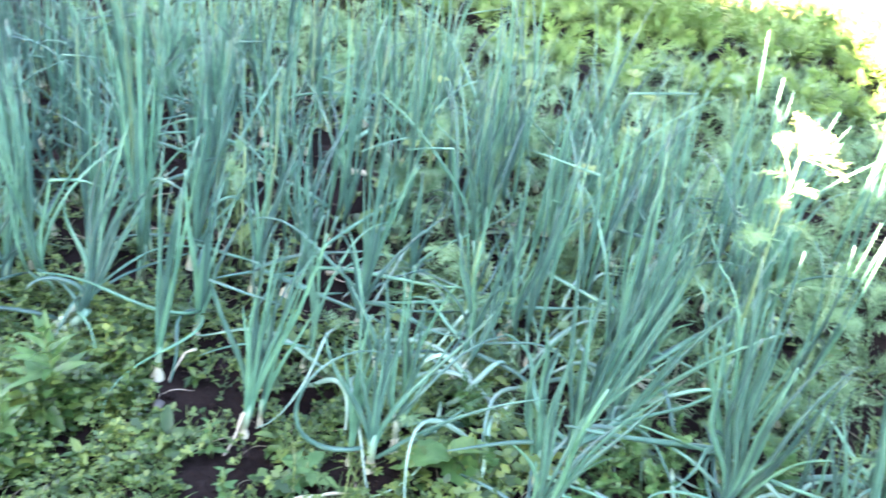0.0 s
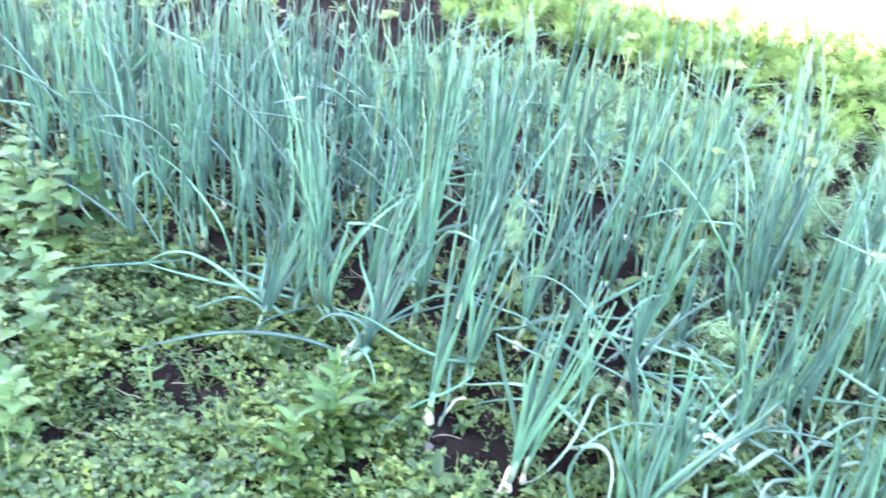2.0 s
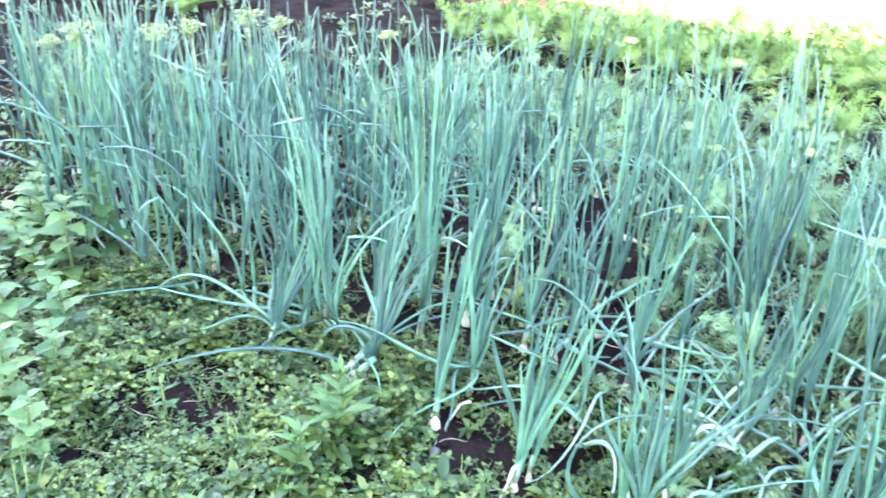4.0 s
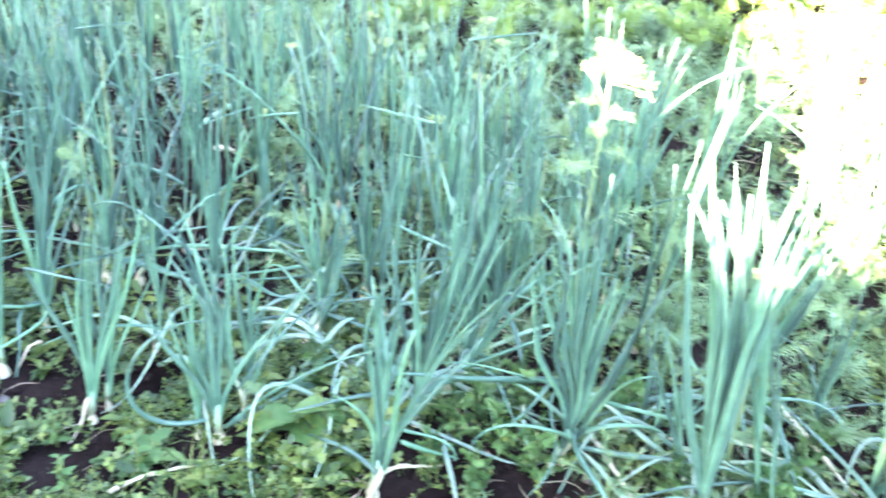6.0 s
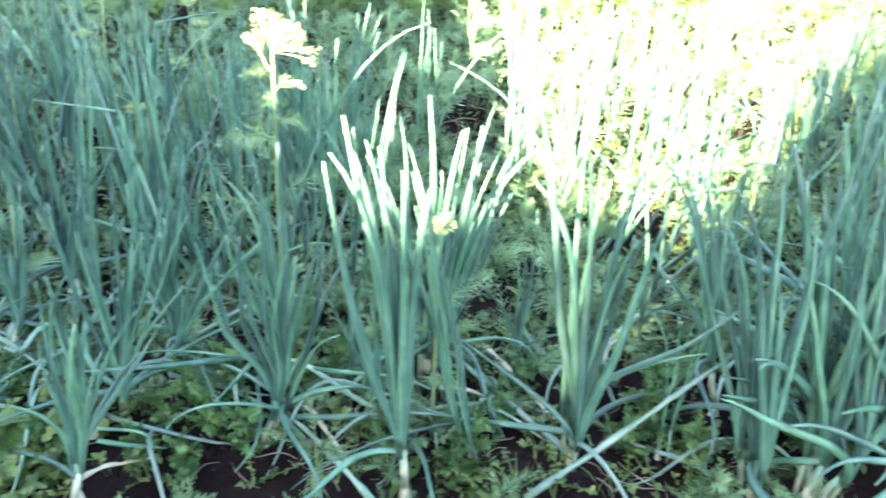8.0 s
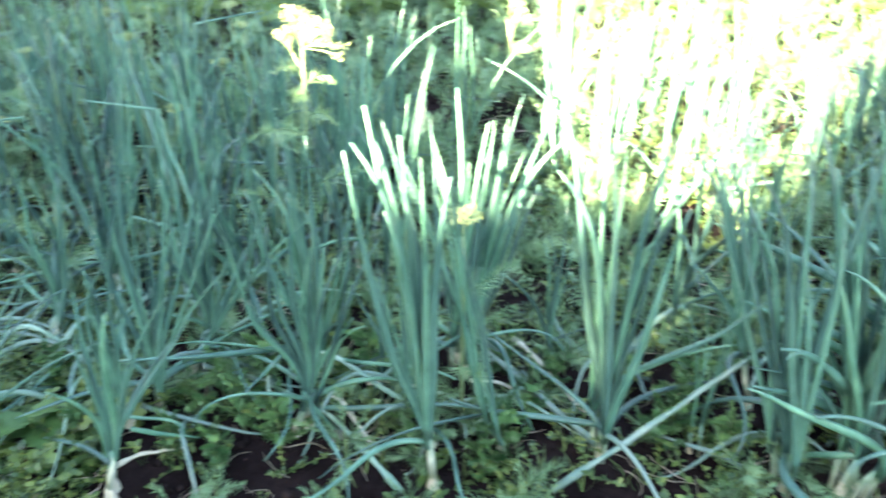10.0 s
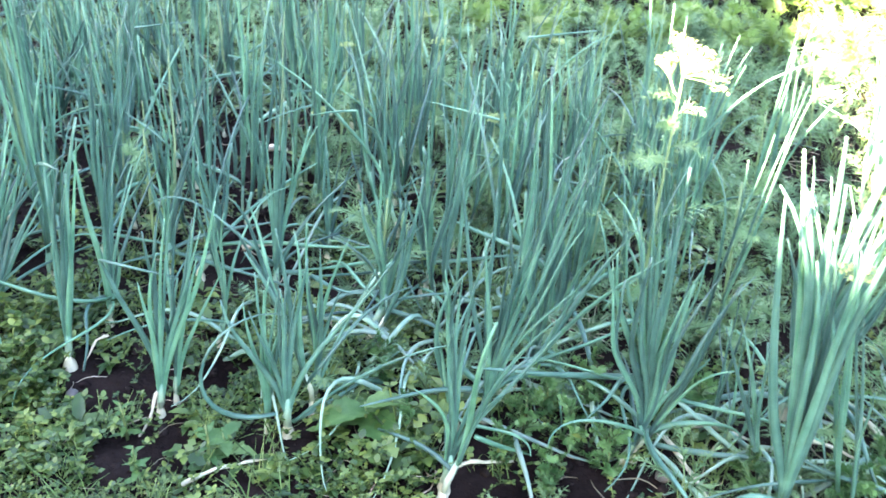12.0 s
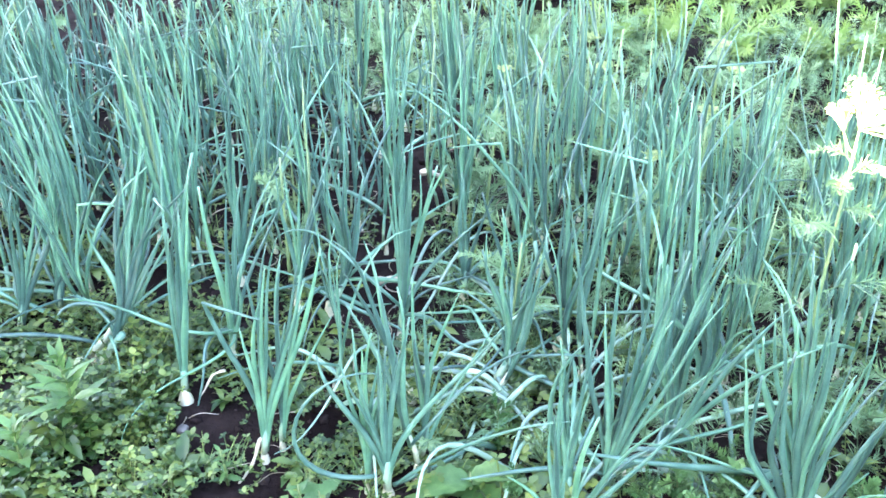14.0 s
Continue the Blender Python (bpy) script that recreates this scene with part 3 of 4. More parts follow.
onion_at(1.80, 1.58, [(30, 8, 0.48, 4), (100, 5, 0.45, 2), (160, 9, 0.44, 6), (250, 6, 0.40, 0)], None)
onion_at(1.78, 1.44, [(20, 12, 0.50, 2), (60, 8, 0.45, 4), (140, 5, 0.47, 2), (-40, 10, 0.42, 6)], None)


def build_shoot(x, y, dx, dy, rise, bulb=0.012):
    """A slanting young shoot with a bare white shank beside the larger plants."""
    az, lean = math.degrees(math.atan2(dy, dx)), math.degrees(math.atan2(math.hypot(dx, dy), rise))
    leaves = [(az + rng.uniform(-40, 40), lean * rng.uniform(0.5, 1.1) + rng.uniform(-4, 4), rng.uniform(0.22, 0.38), rng.uniform(-lean, 25)) for _ in range(3)]
    build_onion(x, y, leaves, rng, (dx, dy), bulb, rise, 0.0050, 1, 12, "young onion shoot with a slanting bare white shank", None, True, M_SHANK, 0.42)


for x, y, dx, dy, rise in (
    (0.33, 1.385, 0.022, 0.002, 0.099), (0.42, 1.65, 0.070, 0.002, 0.131), (0.16, 1.77, 0.034, 0.007, 0.083), (0.085, 1.565, -0.012, -0.003, 0.096),
    (0.02, 1.73, -0.017, -0.005, 0.072), (0.25, 1.98, 0.009, 0.001, 0.058), (0.65, 1.51, 0.019, -0.003, 0.06), (0.86, 1.44, -0.016, 0.005, 0.06), (0.68, 1.67, -0.004, 0.001, 0.076),
):
    build_shoot(x, y, dx, dy, rise)
build_shoot(-0.655, 1.695, 0.06, 0.045, 0.085, 0.017)
build_shoot(-0.635, 1.705, 0.045, 0.05, 0.10, 0.015)


def random_leaves(r, shoots, tall):
    """Leaves of a few shoots, each shoot with a lean of its own and its leaves close about it."""
    rows = []
    for _ in range(shoots):
        sa, st = r.uniform(0, 6.28), r.uniform(0, 7)
        for _ in range(r.randint(3, 5)):
            k, a, own = r.random(), r.uniform(0, 6.28), r.uniform(0.5, 7)
            dx, dy = st * math.cos(sa) + own * math.cos(a), st * math.sin(sa) + own * math.sin(a)
            az, lean = math.degrees(math.atan2(dy, dx)), math.hypot(dx, dy)
            if k < 0.76:
                row = (az, lean - 1, tall * r.uniform(0.55, 1.05), r.uniform(-7, 15))
            elif k < 0.86:
                row = (az, lean + r.uniform(0, 12), tall * r.uniform(0.6, 1.05), r.uniform(15, 75))
            elif k < 0.91:
                row = (az, lean, tall * r.uniform(0.6, 1.0), r.uniform(0, 12), r.uniform(60, 130))
            else:
                row = (az, r.uniform(45, 80), tall * r.uniform(0.5, 0.9), r.uniform(-20, 45))
            rows.append(row)
    return rows


def in_bed(x, y):
    left = -1.50 - 1.20 * (y - 1.9)
    front = 1.60 - 0.235 * (x + 0.16)
    back = np.interp(x, (-2.6, -1.4, -0.8, -0.3, 0.2, 0.9, 2.0), (2.70, 2.90, 3.10, 3.05, 2.80, 2.50, 2.55))
    return x > left and front + 0.05 < y < back and x < 4.0


def in_dill_strip(x, y):
    return not in_bed(x, y) and y > 2.2 and -1.3 + 0.3 * (3 - y) < x < 3.6 and y < 3.92 - 0.05 * x


BARE = [(-0.30, 2.60, 0.16), (0.00, 2.60, 0.13), (-0.14, 2.12, 0.13), (-0.52, 2.66, 0.10), (0.33, 1.74, 0.07), (1.00, 3.75, 0.2), (0.62, 1.80, 0.10), (-0.30, 1.60, 0.10), (-0.19, 1.42, 0.08), (1.42, 2.1, 0.1), (0.24, 1.60, 0.06), (0.19, 1.50, 0.06), (-0.05, 1.45, 0.06)]


def scatter_onions():
    r = random.Random(5)
    spots = list(NEAR_SPOTS)
    models = []
    tries = 0
    while tries < 14000 and len(spots) < 308:
        tries += 1
        x, y = r.choice((r.uniform(-2.6, 3.3), r.uniform(-2.6, 3.3), r.uniform(-2.5, -0.4), r.uniform(0.2, 0.9))), r.uniform(1.0, 3.1)
        if not in_bed(x, y) or any((x - a) ** 2 + (y - b) ** 2 < c * c for a, b, c in BARE):
            continue
        if 1.15 < x < 1.75 and 1.45 < y < 2.3 and r.random() < 0.85:
            continue
        if 1.25 < x < 2.4 and 1.9 < y and r.random() < 0.8 or 0.86 < x <= 1.25 and 1.6 < y < 2.7 and (y < 2.35 or r.random() < 0.8):
            continue
        gap = 0.115 if y > 2.0 else 0.15
        if x < -0.5:
            gap = 0.104
        elif 0.25 < x < 0.86 and y > 1.9:
            gap = 0.112
        if any((x - a) ** 2 + (y - b) ** 2 < gap * gap for a, b in spots):
            continue
        spots.append((x, y))
        z = ground_height(x, y) - 0.004
        if len(models) < 18 and not (0.5 < x < 1.3 and y < 2.6):
            models.append(build_onion(x, y, random_leaves(r, r.choice((2, 2, 3)), r.uniform(0.42, 0.56)), r, (r.uniform(-.03, .03), r.uniform(-.03, .03)), bulb=0.0078, steps=9, radius=0.0036, neck_skin=M_STEM_BASE))
        else:
            s = r.uniform(0.72, 1.15) * (0.9 if 0.5 < x < 1.3 and y < 2.6 else 1.0)
            copy_thing(r.choice(models), Matrix.LocRotScale((x, y, z), Euler((r.uniform(-.07, .07), r.uniform(-.04, .12), r.uniform(0, 6.28))), (s, s, s * r.uniform(0.92, 1.12))))


scatter_onions()


# ---- weeds: a carpet of small-leaved weeds, tufts of grass ----
def small_leaf(length, width, fold=0.25, droop=0.2):
    """A folded oval leaf along +y."""
    L, W = length, width / 2
    v = [(0, 0, 0), (-W * .8, L * .3, W * fold), (0, L * .32, 0), (W * .8, L * .3, W * fold), (-W * .75, L * .68, W * fold - L * droop * .4), (0, L * .68, -L * droop * .45), (W * .75, L * .68, W * fold - L * droop * .4), (0, L, -L * droop)]
    f = [(0, 2, 1), (0, 3, 2), (1, 2, 5, 4), (2, 3, 6, 5), (4, 5, 7), (5, 6, 7)]
    return [Vector(p) for p in v], f


def tiny_leaf(length, width, droop):
    """A small oval leaf along +y that bends down to its tip."""
    L, W = length, width / 2
    v = [(0, 0, 0), (-W, L * .34, W * .2), (W, L * .34, W * .2), (-W * .8, L * .72, -L * droop * .4), (W * .8, L * .72, -L * droop * .4), (0, L, -L * droop)]
    return [Vector(p) for p in v], [(0, 2, 1), (1, 2, 4, 3), (3, 4, 5)]


def cut_leaf(length, width, droop):
    """A leaf along +y cut into lobes on both sides."""
    rows = ((0, .05), (.30, .50), (.48, .20), (.70, .42), (1.0, .03))
    v = [Vector((e * w * width, t * length, -droop * length * t * t + 0.1 * w * width)) for t, w in rows for e in (-1, 1)]
    return v, [(2 * i, 2 * i + 1, 2 * i + 3, 2 * i + 2) for i in range(4)]


def cut_weed_model(r):
    """A young weed with small lobed leaves rising round a few short stems."""
    pieces = []
    for k in range(r.randint(15, 20)):
        ln, a, out = r.uniform(0.010, 0.022), 2.4 * k + r.uniform(-.4, .4), r.uniform(0.002, 0.022)
        m = Matrix.Translation((-math.sin(a) * out, math.cos(a) * out, r.uniform(0.004, 0.05) - out)) @ Euler((r.uniform(-0.1, 0.9), r.uniform(-.4, .4), a)).to_matrix().to_4x4()
        pieces.append(moved(cut_leaf(ln, ln * r.uniform(0.6, 0.9), r.uniform(.05, .6)), m))
    return joined(pieces)


def weed_model(r, kind):
    """A low sprawling sprig: thin stems with pairs of leaves and a tuft at each end."""
    pieces = []
    for s in range(4):
        az = 1.57 * s + r.uniform(-0.6, 0.6)
        ln = r.uniform(0.04, 0.085)
        pts = leaf_line(math.degrees(az), r.uniform(35, 75), ln, r.uniform(-30, 25), (0, 0, 0), 4)
        pieces.append(tube(pts[::2], [0.0013] * 3, 3, cap=False))
        for i, p in enumerate(pts[1:]):
            for side in (-1, 1):
                size = r.uniform(0.0065, 0.012) * (1.2 if kind == 1 else 1.0)
                m = Matrix.Translation(p) @ Euler((r.uniform(-0.2, 0.6), r.uniform(-0.3, 0.3), az + side * r.uniform(0.9, 1.9) + i * 0.6)).to_matrix().to_4x4()
                pieces.append(moved(tiny_leaf(size, size * (0.74 if kind == 0 else 0.5), r.uniform(.05, .45)), m))
        for k in range(3):
            size = r.uniform(0.008, 0.013)
            m = Matrix.Translation(pts[-1]) @ Euler((r.uniform(0.2, 0.8), 0, k * 2.1 + r.uniform(-.4, .4))).to_matrix().to_4x4()
            pieces.append(moved(tiny_leaf(size, size * 0.7, 0.1), m))
    return joined(pieces)


def rosette_model(r):
    """A young plant with a few larger, longer leaves."""
    pieces = []
    for k in range(r.randint(5, 8)):
        ln = r.uniform(0.022, 0.045)
        m = Matrix.Translation((0, 0, r.uniform(0.004, 0.03))) @ Euler((r.uniform(0.1, 0.7), r.uniform(-.2, .2), 2.4 * k + r.uniform(-.3, .3))).to_matrix().to_4x4()
        pieces.append(moved(small_leaf(ln, ln * r.uniform(0.35, 0.6), r.uniform(.1, .5), r.uniform(.1, .5)), m))
    return joined(pieces)


def grass_model(r, blades, tall):
    pieces = []
    for _ in range(blades):
        az, ln, w = r.uniform(0, 360), tall * r.uniform(0.5, 1), 0.0016
        pts = leaf_line(az, r.uniform(5, 30), ln, r.uniform(10, 70), (r.uniform(-.015, .015), r.uniform(-.015, .015), 0), 3)
        side = Vector((-math.sin(radians(az)), math.cos(radians(az)), 0)) * w
        v = [q for i, p in enumerate(pts) for q in (p - side * (1 - i / 3.4), p + side * (1 - i / 3.4))]
        pieces.append((v, [(2 * i, 2 * i + 1, 2 * i + 3, 2 * i + 2) for i in range(3)]))
    return joined(pieces)


def spread(name, models, places, mat, label, category):
    """Many small plants that nobody could count, joined into one mesh."""
    all_v, all_f, base = [], [], 0
    packed = [(np.array([tuple(v) for v in g[0]]), g[1]) for g in models]
    for x, y, z, turn, size, k in places:
        v, f = packed[k]
        c, s = math.cos(turn) * size, math.sin(turn) * size
        w = np.empty_like(v)
        w[:, 0], w[:, 1], w[:, 2] = v[:, 0] * c - v[:, 1] * s + x, v[:, 0] * s + v[:, 1] * c + y, v[:, 2] * size + z
        all_v.append(w)
        all_f += [tuple(i + base for i in face) for face in f]
        base += len(v)
    me = bpy.data.meshes.new(name)
    me.from_pydata(np.concatenate(all_v).tolist(), [], all_f)
    me.polygons.foreach_set("use_smooth", [True] * len(me.polygons))
    me.materials.append(mat)
    return tagged(new(name, me), label, category, kind="stuff")


def weed_density(x, y):
    front = 1.60 - 0.235 * (x + 0.16)
    patch = noise.noise(Vector((x * 2.3, y * 2.3, 4.0))) + 0.5 * noise.noise(Vector((x * 6, y * 6, 9.0)))
    for a, b, c in BARE:
        if (x - a) ** 2 + (y - b) ** 2 < (c * 1.05) ** 2:
            return 0.03
    if y > 5.2:
        return 0.0
    if any((x - a) ** 2 + (y + 0.02 - b) ** 2 < 0.0010 for a, b in NEAR_SPOTS):
        return 0.08
    if y < 0.95 or abs(x - 0.2) > 2.7:
        return max(0.0, 0.5 - 0.5 * (0.95 - y) - 0.5 * max(0, abs(x - 0.2) - 2.7)) * (1.0 if patch > 0.0 else 0.2)
    if y < front - 0.02 and x < 0.1:
        return 0.86 if patch > -0.15 else 0.6 if patch > -0.4 else 0.35
    if in_bed(x, y) and x > 0.95 and y < 1.9:
        return 0.9 if patch > -0.2 else 0.5
    if in_bed(x, y):
        return 0.85 if x > 0.95 and y > 1.9 and patch > -0.3 else 0.74 if patch > -0.1 else (0.28 if x > -0.3 else 0.5)
    if y < front + 0.05:
        return 0.7 if x > 0.8 and patch > -0.05 else 0.6 if patch > -0.1 else 0.2
    if x < -1.2:
        return 0.6 if patch > 0.15 and y < 2.9 else 0.06
    return 0.75 if patch > -0.1 else 0.35


def build_carpet():
    r = random.Random(21)
    models = [weed_model(r, i % 2) for i in range(9)] + [rosette_model(r) for _ in range(3)] + [cut_weed_model(r) for _ in range(6)]
    places = []
    for k in range(11600):
        x, y = (r.uniform(-3.2, 3.4), r.uniform(0.7, 3.9)) if k < 8300 else (r.uniform(-1.7, 0.3), r.uniform(0.95, 1.9))
        if abs(x - 0.2) > 0.75 + 1.05 * (y + 0.1) or (y > 2.5 and r.random() < 0.5):
            continue
        if r.random() < weed_density(x, y):
            clump = 1.0 + 0.9 * noise.noise(Vector((x * 5.0, y * 5.0, 17.0)))
            kind = r.randrange(9) if r.random() < 0.5 + 0.5 * noise.noise(Vector((x * 3.0, y * 3.0, 7.0))) else r.randrange(9, 18)
            places.append((x, y, ground_height(x, y) - 0.002, r.uniform(0, 6.28), r.uniform(0.55, 1.2) * clump, kind))
    for _ in range(1800):
        x, y = r.uniform(-3.9, 4.5), r.uniform(-0.5, 5.2)
        if (y < 0.9 or y > 3.7 or x < -2.2 or x > 3.2) and not on_lawn(x, y) and r.random() < 0.75:
            places.append((x, y, ground_height(x, y) - 0.002, r.uniform(0, 6.28), r.uniform(0.7, 1.5), r.randrange(9, 18)))
    spread("weed_carpet", models, places, M_WEED, "low green small-leaved weeds covering the soil", "weeds")
    models = [grass_model(r, r.randint(6, 11), r.uniform(0.06, 0.13)) for _ in range(8)]
    places = []
    for _ in range(4400):
        x, y = r.uniform(-2.6, 3.3), r.uniform(0.8, 4.4)
        if r.random() < 0.55 * weed_density(x, y) + 0.05:
            places.append((x, y, ground_height(x, y) - 0.002, r.uniform(0, 6.28), r.uniform(0.6, 1.3), r.randrange(8)))
    spread("grass_tufts", models, places, M_GRASS, "thin green grass among the weeds", "grass")
    places = []
    for _ in range(1500):
        x, y = r.uniform(-5.0, 7.0), 5.05 + 4.5 * r.random() ** 1.6
        if r.random() < 0.45:
            x, y = r.choice((r.uniform(-5.5, -3.3), r.uniform(4.0, 6.5), r.uniform(-5.5, 6.5))), r.uniform(-2.5, 5.2)
            if not on_lawn(x, y):
                continue
        places.append((x, y, ground_height(x, y) - 0.002, r.uniform(0, 6.28), r.uniform(0.7, 1.6), r.randrange(8)))
    spread("lawn_grass", models, places, M_GRASS, "sunlit short grass beyond the beds", "grass")


build_carpet()


def build_clods():
    r = random.Random(31)
    models = []
    for _ in range(6):
        v, f = lathe([(0.9, -0.3), (0.7, 0.5)], 5, 0.35, r)
        models.append(([p + Vector((r.uniform(-.15, .15), r.uniform(-.15, .15), r.uniform(-.1, .1))) for p in v], f))
    places = []
    for _ in range(6000):
        x, y = (r.uniform(-1.7, 2.2), r.uniform(1.0, 3.0)) if r.random() < 0.75 else (r.uniform(-2.8, 3.2), r.uniform(0.9, 4.6))
        places.append((x, y, ground_height(x, y), r.uniform(0, 6.28), 0.003 + 0.017 * r.random() ** 3.5, r.randrange(6)))
    spread("soil_clods", models, places, M_CLOD, "dark crumbs and clods of garden soil", "soil")


build_clods()


def build_litter():
    """Dry fibres, rootlets and scraps of old leaf strewn over the soil."""
    r = random.Random(35)
    models = []
    for _ in range(8):
        pts = [Vector((0, 0, 0.003))]
        d = r.uniform(0, 6.28)
        for _ in range(5):
            d += r.uniform(-0.5, 0.5)
            pts.append(pts[-1] + Vector((math.cos(d) * 0.011, math.sin(d) * 0.011, r.uniform(-.002, .003))))
        models.append(tube(pts, [0.0006, 0.0008, 0.0009, 0.0008, 0.0006, 0.0003], 3, cap=False))
    places = []
    for _ in range(1500):
        x, y = r.uniform(-1.7, 2.4), r.uniform(0.95, 3.4)
        places.append((x, y, ground_height(x, y) + 0.003, r.uniform(0, 6.28), r.uniform(0.5, 1.7), r.randrange(8)))
    spread("dry_litter", models, places, M_STRAW_BITS, "pale dry fibres and scraps strewn on soil", "litter")


build_litter()


# ---- dill: thread-leaved plants with yellow umbels ----
def feather(r, length, leaflets, reach, width, azimuth, lean, bend, start=(0, 0, 0), stalk=0.0014):
    """A stalk with fine threads growing out of it all the way up, each forked in three."""
    rings = leaflets // 2 + 2
    pts = leaf_line(azimuth, lean, length, bend, start, rings)
    v, f = tube(pts, [stalk * (1 - 0.75 * i / rings) for i in range(rings + 1)], 3, cap=False)
    for k in range(leaflets):
        t = 0.2 + 0.8 * k / leaflets
        i = max(1, min(rings - 1, int(t * rings)))
        d = (pts[i + 1] - pts[i]).normalized()
        e = (k + i) % 3
        a, b = i * 3 + e, i * 3 + (e + 1) % 3
        mid = (v[a] + v[b]) / 2
        out = (mid - pts[i]).normalized()
        out.rotate(Matrix.Rotation(r.uniform(-0.9, 0.9), 3, d))
        size = reach * (1.1 - 0.75 * t) * r.uniform(0.7, 1.2)
        w = d.cross(out).normalized()
        for fork in (-0.6, 0.0, 0.6):
            way = (out + d * (0.7 + fork * 0.7) + w * fork).normalized()
            o = len(v)
            v += [mid + way * size * 0.5 - w * width * 0.5, mid + way * size * 0.5 + w * width * 0.5, mid + way * size]
            f += [(a, b, o + 1, o), (o, o + 1, o + 2)]
    return v, f


def umbel(r, centre, spread_r, rays, up=Vector((0, 0, 1)), rise=0.8):
    """Rays from one point, each ending in a small cluster of florets."""
    c, stems, heads = Vector(centre), [], []
    side = up.orthogonal().normalized()
    for k in range(rays):
        a = 2.4 * k
        q = math.sqrt((k + 0.5) / rays)
        d = side.copy()
        d.rotate(Matrix.Rotation(a, 3, up))
        tip = c + (d * spread_r * q + up * spread_r * (rise - 0.25 * q * q)) * r.uniform(0.78, 1.12) + Vector((r.uniform(-1, 1), r.uniform(-1, 1), r.uniform(-1, 1))) * spread_r * 0.05
        stems.append(tube([c, c.lerp(tip, 0.5) + up * 0.003, tip], [0.0009] * 3, 3, cap=False))
        for j in range(13):
            e = Vector((r.uniform(-1, 1), r.uniform(-1, 1), r.uniform(-.5, .5))) * spread_r * 0.14
            m = Matrix.Translation(tip + e) @ Euler((r.uniform(-.6, .6), r.uniform(-.6, .6), r.uniform(0, 6))).to_matrix().to_4x4()
            heads.append(moved(small_leaf(0.0052, 0.0045, 0.3, 0.1), m))
    return joined(stems), joined(heads)


def build_dill(x, y, r, tall, heads, fronds=7, label="", lean=(0, 0), up=(0, 0, 1), rise=0.8):
    """heads: (height along the stem, sideways reach, azimuth, radius of the umbel)."""
    top = tagged(new("dill_plant"), label or "feathery green dill plant growing among the onions", "dill", "dill among the onions")
    top.location = (x, y, ground_height(x, y) - 0.003)
    axis = [Vector((lean[0] * f * f, lean[1] * f * f, tall * f)) for f in (0, .25, .5, .75, 1)]
    part("stem", tube(axis, [0.0036, 0.0034, 0.003, 0.0025, 0.002], 6), M_DILL_STEM, top)
    for k in range(fronds):
        f = 0.08 + 0.75 * k / fronds
        i = min(3, int(f * 4))
        p = axis[i].lerp(axis[i + 1], f * 4 - i)
        part("frond", feather(r, r.uniform(0.10, 0.17), 26, 0.045, 0.0022, 137 * k + r.uniform(-30, 30), r.uniform(25, 50), r.uniform(10, 60), p), M_DILL, top)
    for h, reach, az, rad, *own in heads:
        if own:
            up, rise = own
        base = axis[-1] * h
        end = base + Vector((reach * math.cos(radians(az)), reach * math.sin(radians(az)), max(0.02, reach * 1.3)))
        stalk = part("flower_stalk", tube([base, base.lerp(end, 0.5) + Vector((0, 0, -0.006)), end], [0.002, 0.0017, 0.0014], 5), M_DILL_STEM, top)
        rays, florets = umbel(r, end, rad, 40 if rad > 0.06 else 22, Vector(up).normalized(), rise)
        head = part("umbel", florets, M_UMBEL, top, "yellow dill umbel")
        part("flower_base", rays, M_DILL_STEM, head)
        if rad > 0.05:
            for k in range(5):
                part("frond", feather(r, 0.075, 22, 0.028, 0.0018, 137 * k + 330, 30, 125, axis[-1] * (0.80 + 0.035 * k)), M_DILL, top)
    return top


dr = random.Random(41)
# the dill that reaches up into the low sun
build_dill(0.678, 1.81, dr, 0.567, [(1.0, 0.0, 0, 0.072, (0.62, 0.05, 0.74), 0.72), (0.97, 0.02, 150, 0.022, (-0.25, 0.2, 0.9), 1.9)], 8, "tall dill plant with sunlit yellow umbels", (0.012, 0.012))
build_dill(0.92, 1.47, dr, 0.41, [(1.0, 0.0, 0, 0.030)], 6, "dill plant with a small sunlit umbel")
# flowering dill scattered along the bed
for dx, dy, tall, rad in ((-1.8, 2.34, 0.44, 0.052), (-1.65, 2.50, 0.43, 0.048), (-1.58, 2.58, 0.43, 0.042), (-1.47, 2.72, 0.43, 0.044), (-1.42, 2.81, 0.41, 0.045),
                          (-1.08, 2.92, 0.39, 0.028), (-0.39, 3.29, 0.39, 0.028), (-0.07, 3.46, 0.29, 0.040), (-2.02, 2.45, 0.36, 0.048), (0.17, 2.81, 0.34, 0.026), (0.22, 2.75, 0.29, 0.026),
                          (0.38, 2.33, 0.24, 0.026), (0.48, 2.48, 0.29, 0.022), (0.49, 2.80, 0.34, 0.024), (-0.02, 2.68, 0.29, 0.018), (-0.05, 2.44, 0.19, 0.022), (0.53, 2.64, 0.34, 0.020)):
    build_dill(dx, dy, dr, tall, [(1.0, 0.0, 0, rad)] + ([(0.84, 0.05, 140, rad * 0.6)] if tall > 0.37 else []), 6, "flowering dill plant with a flat yellow-green umbel")


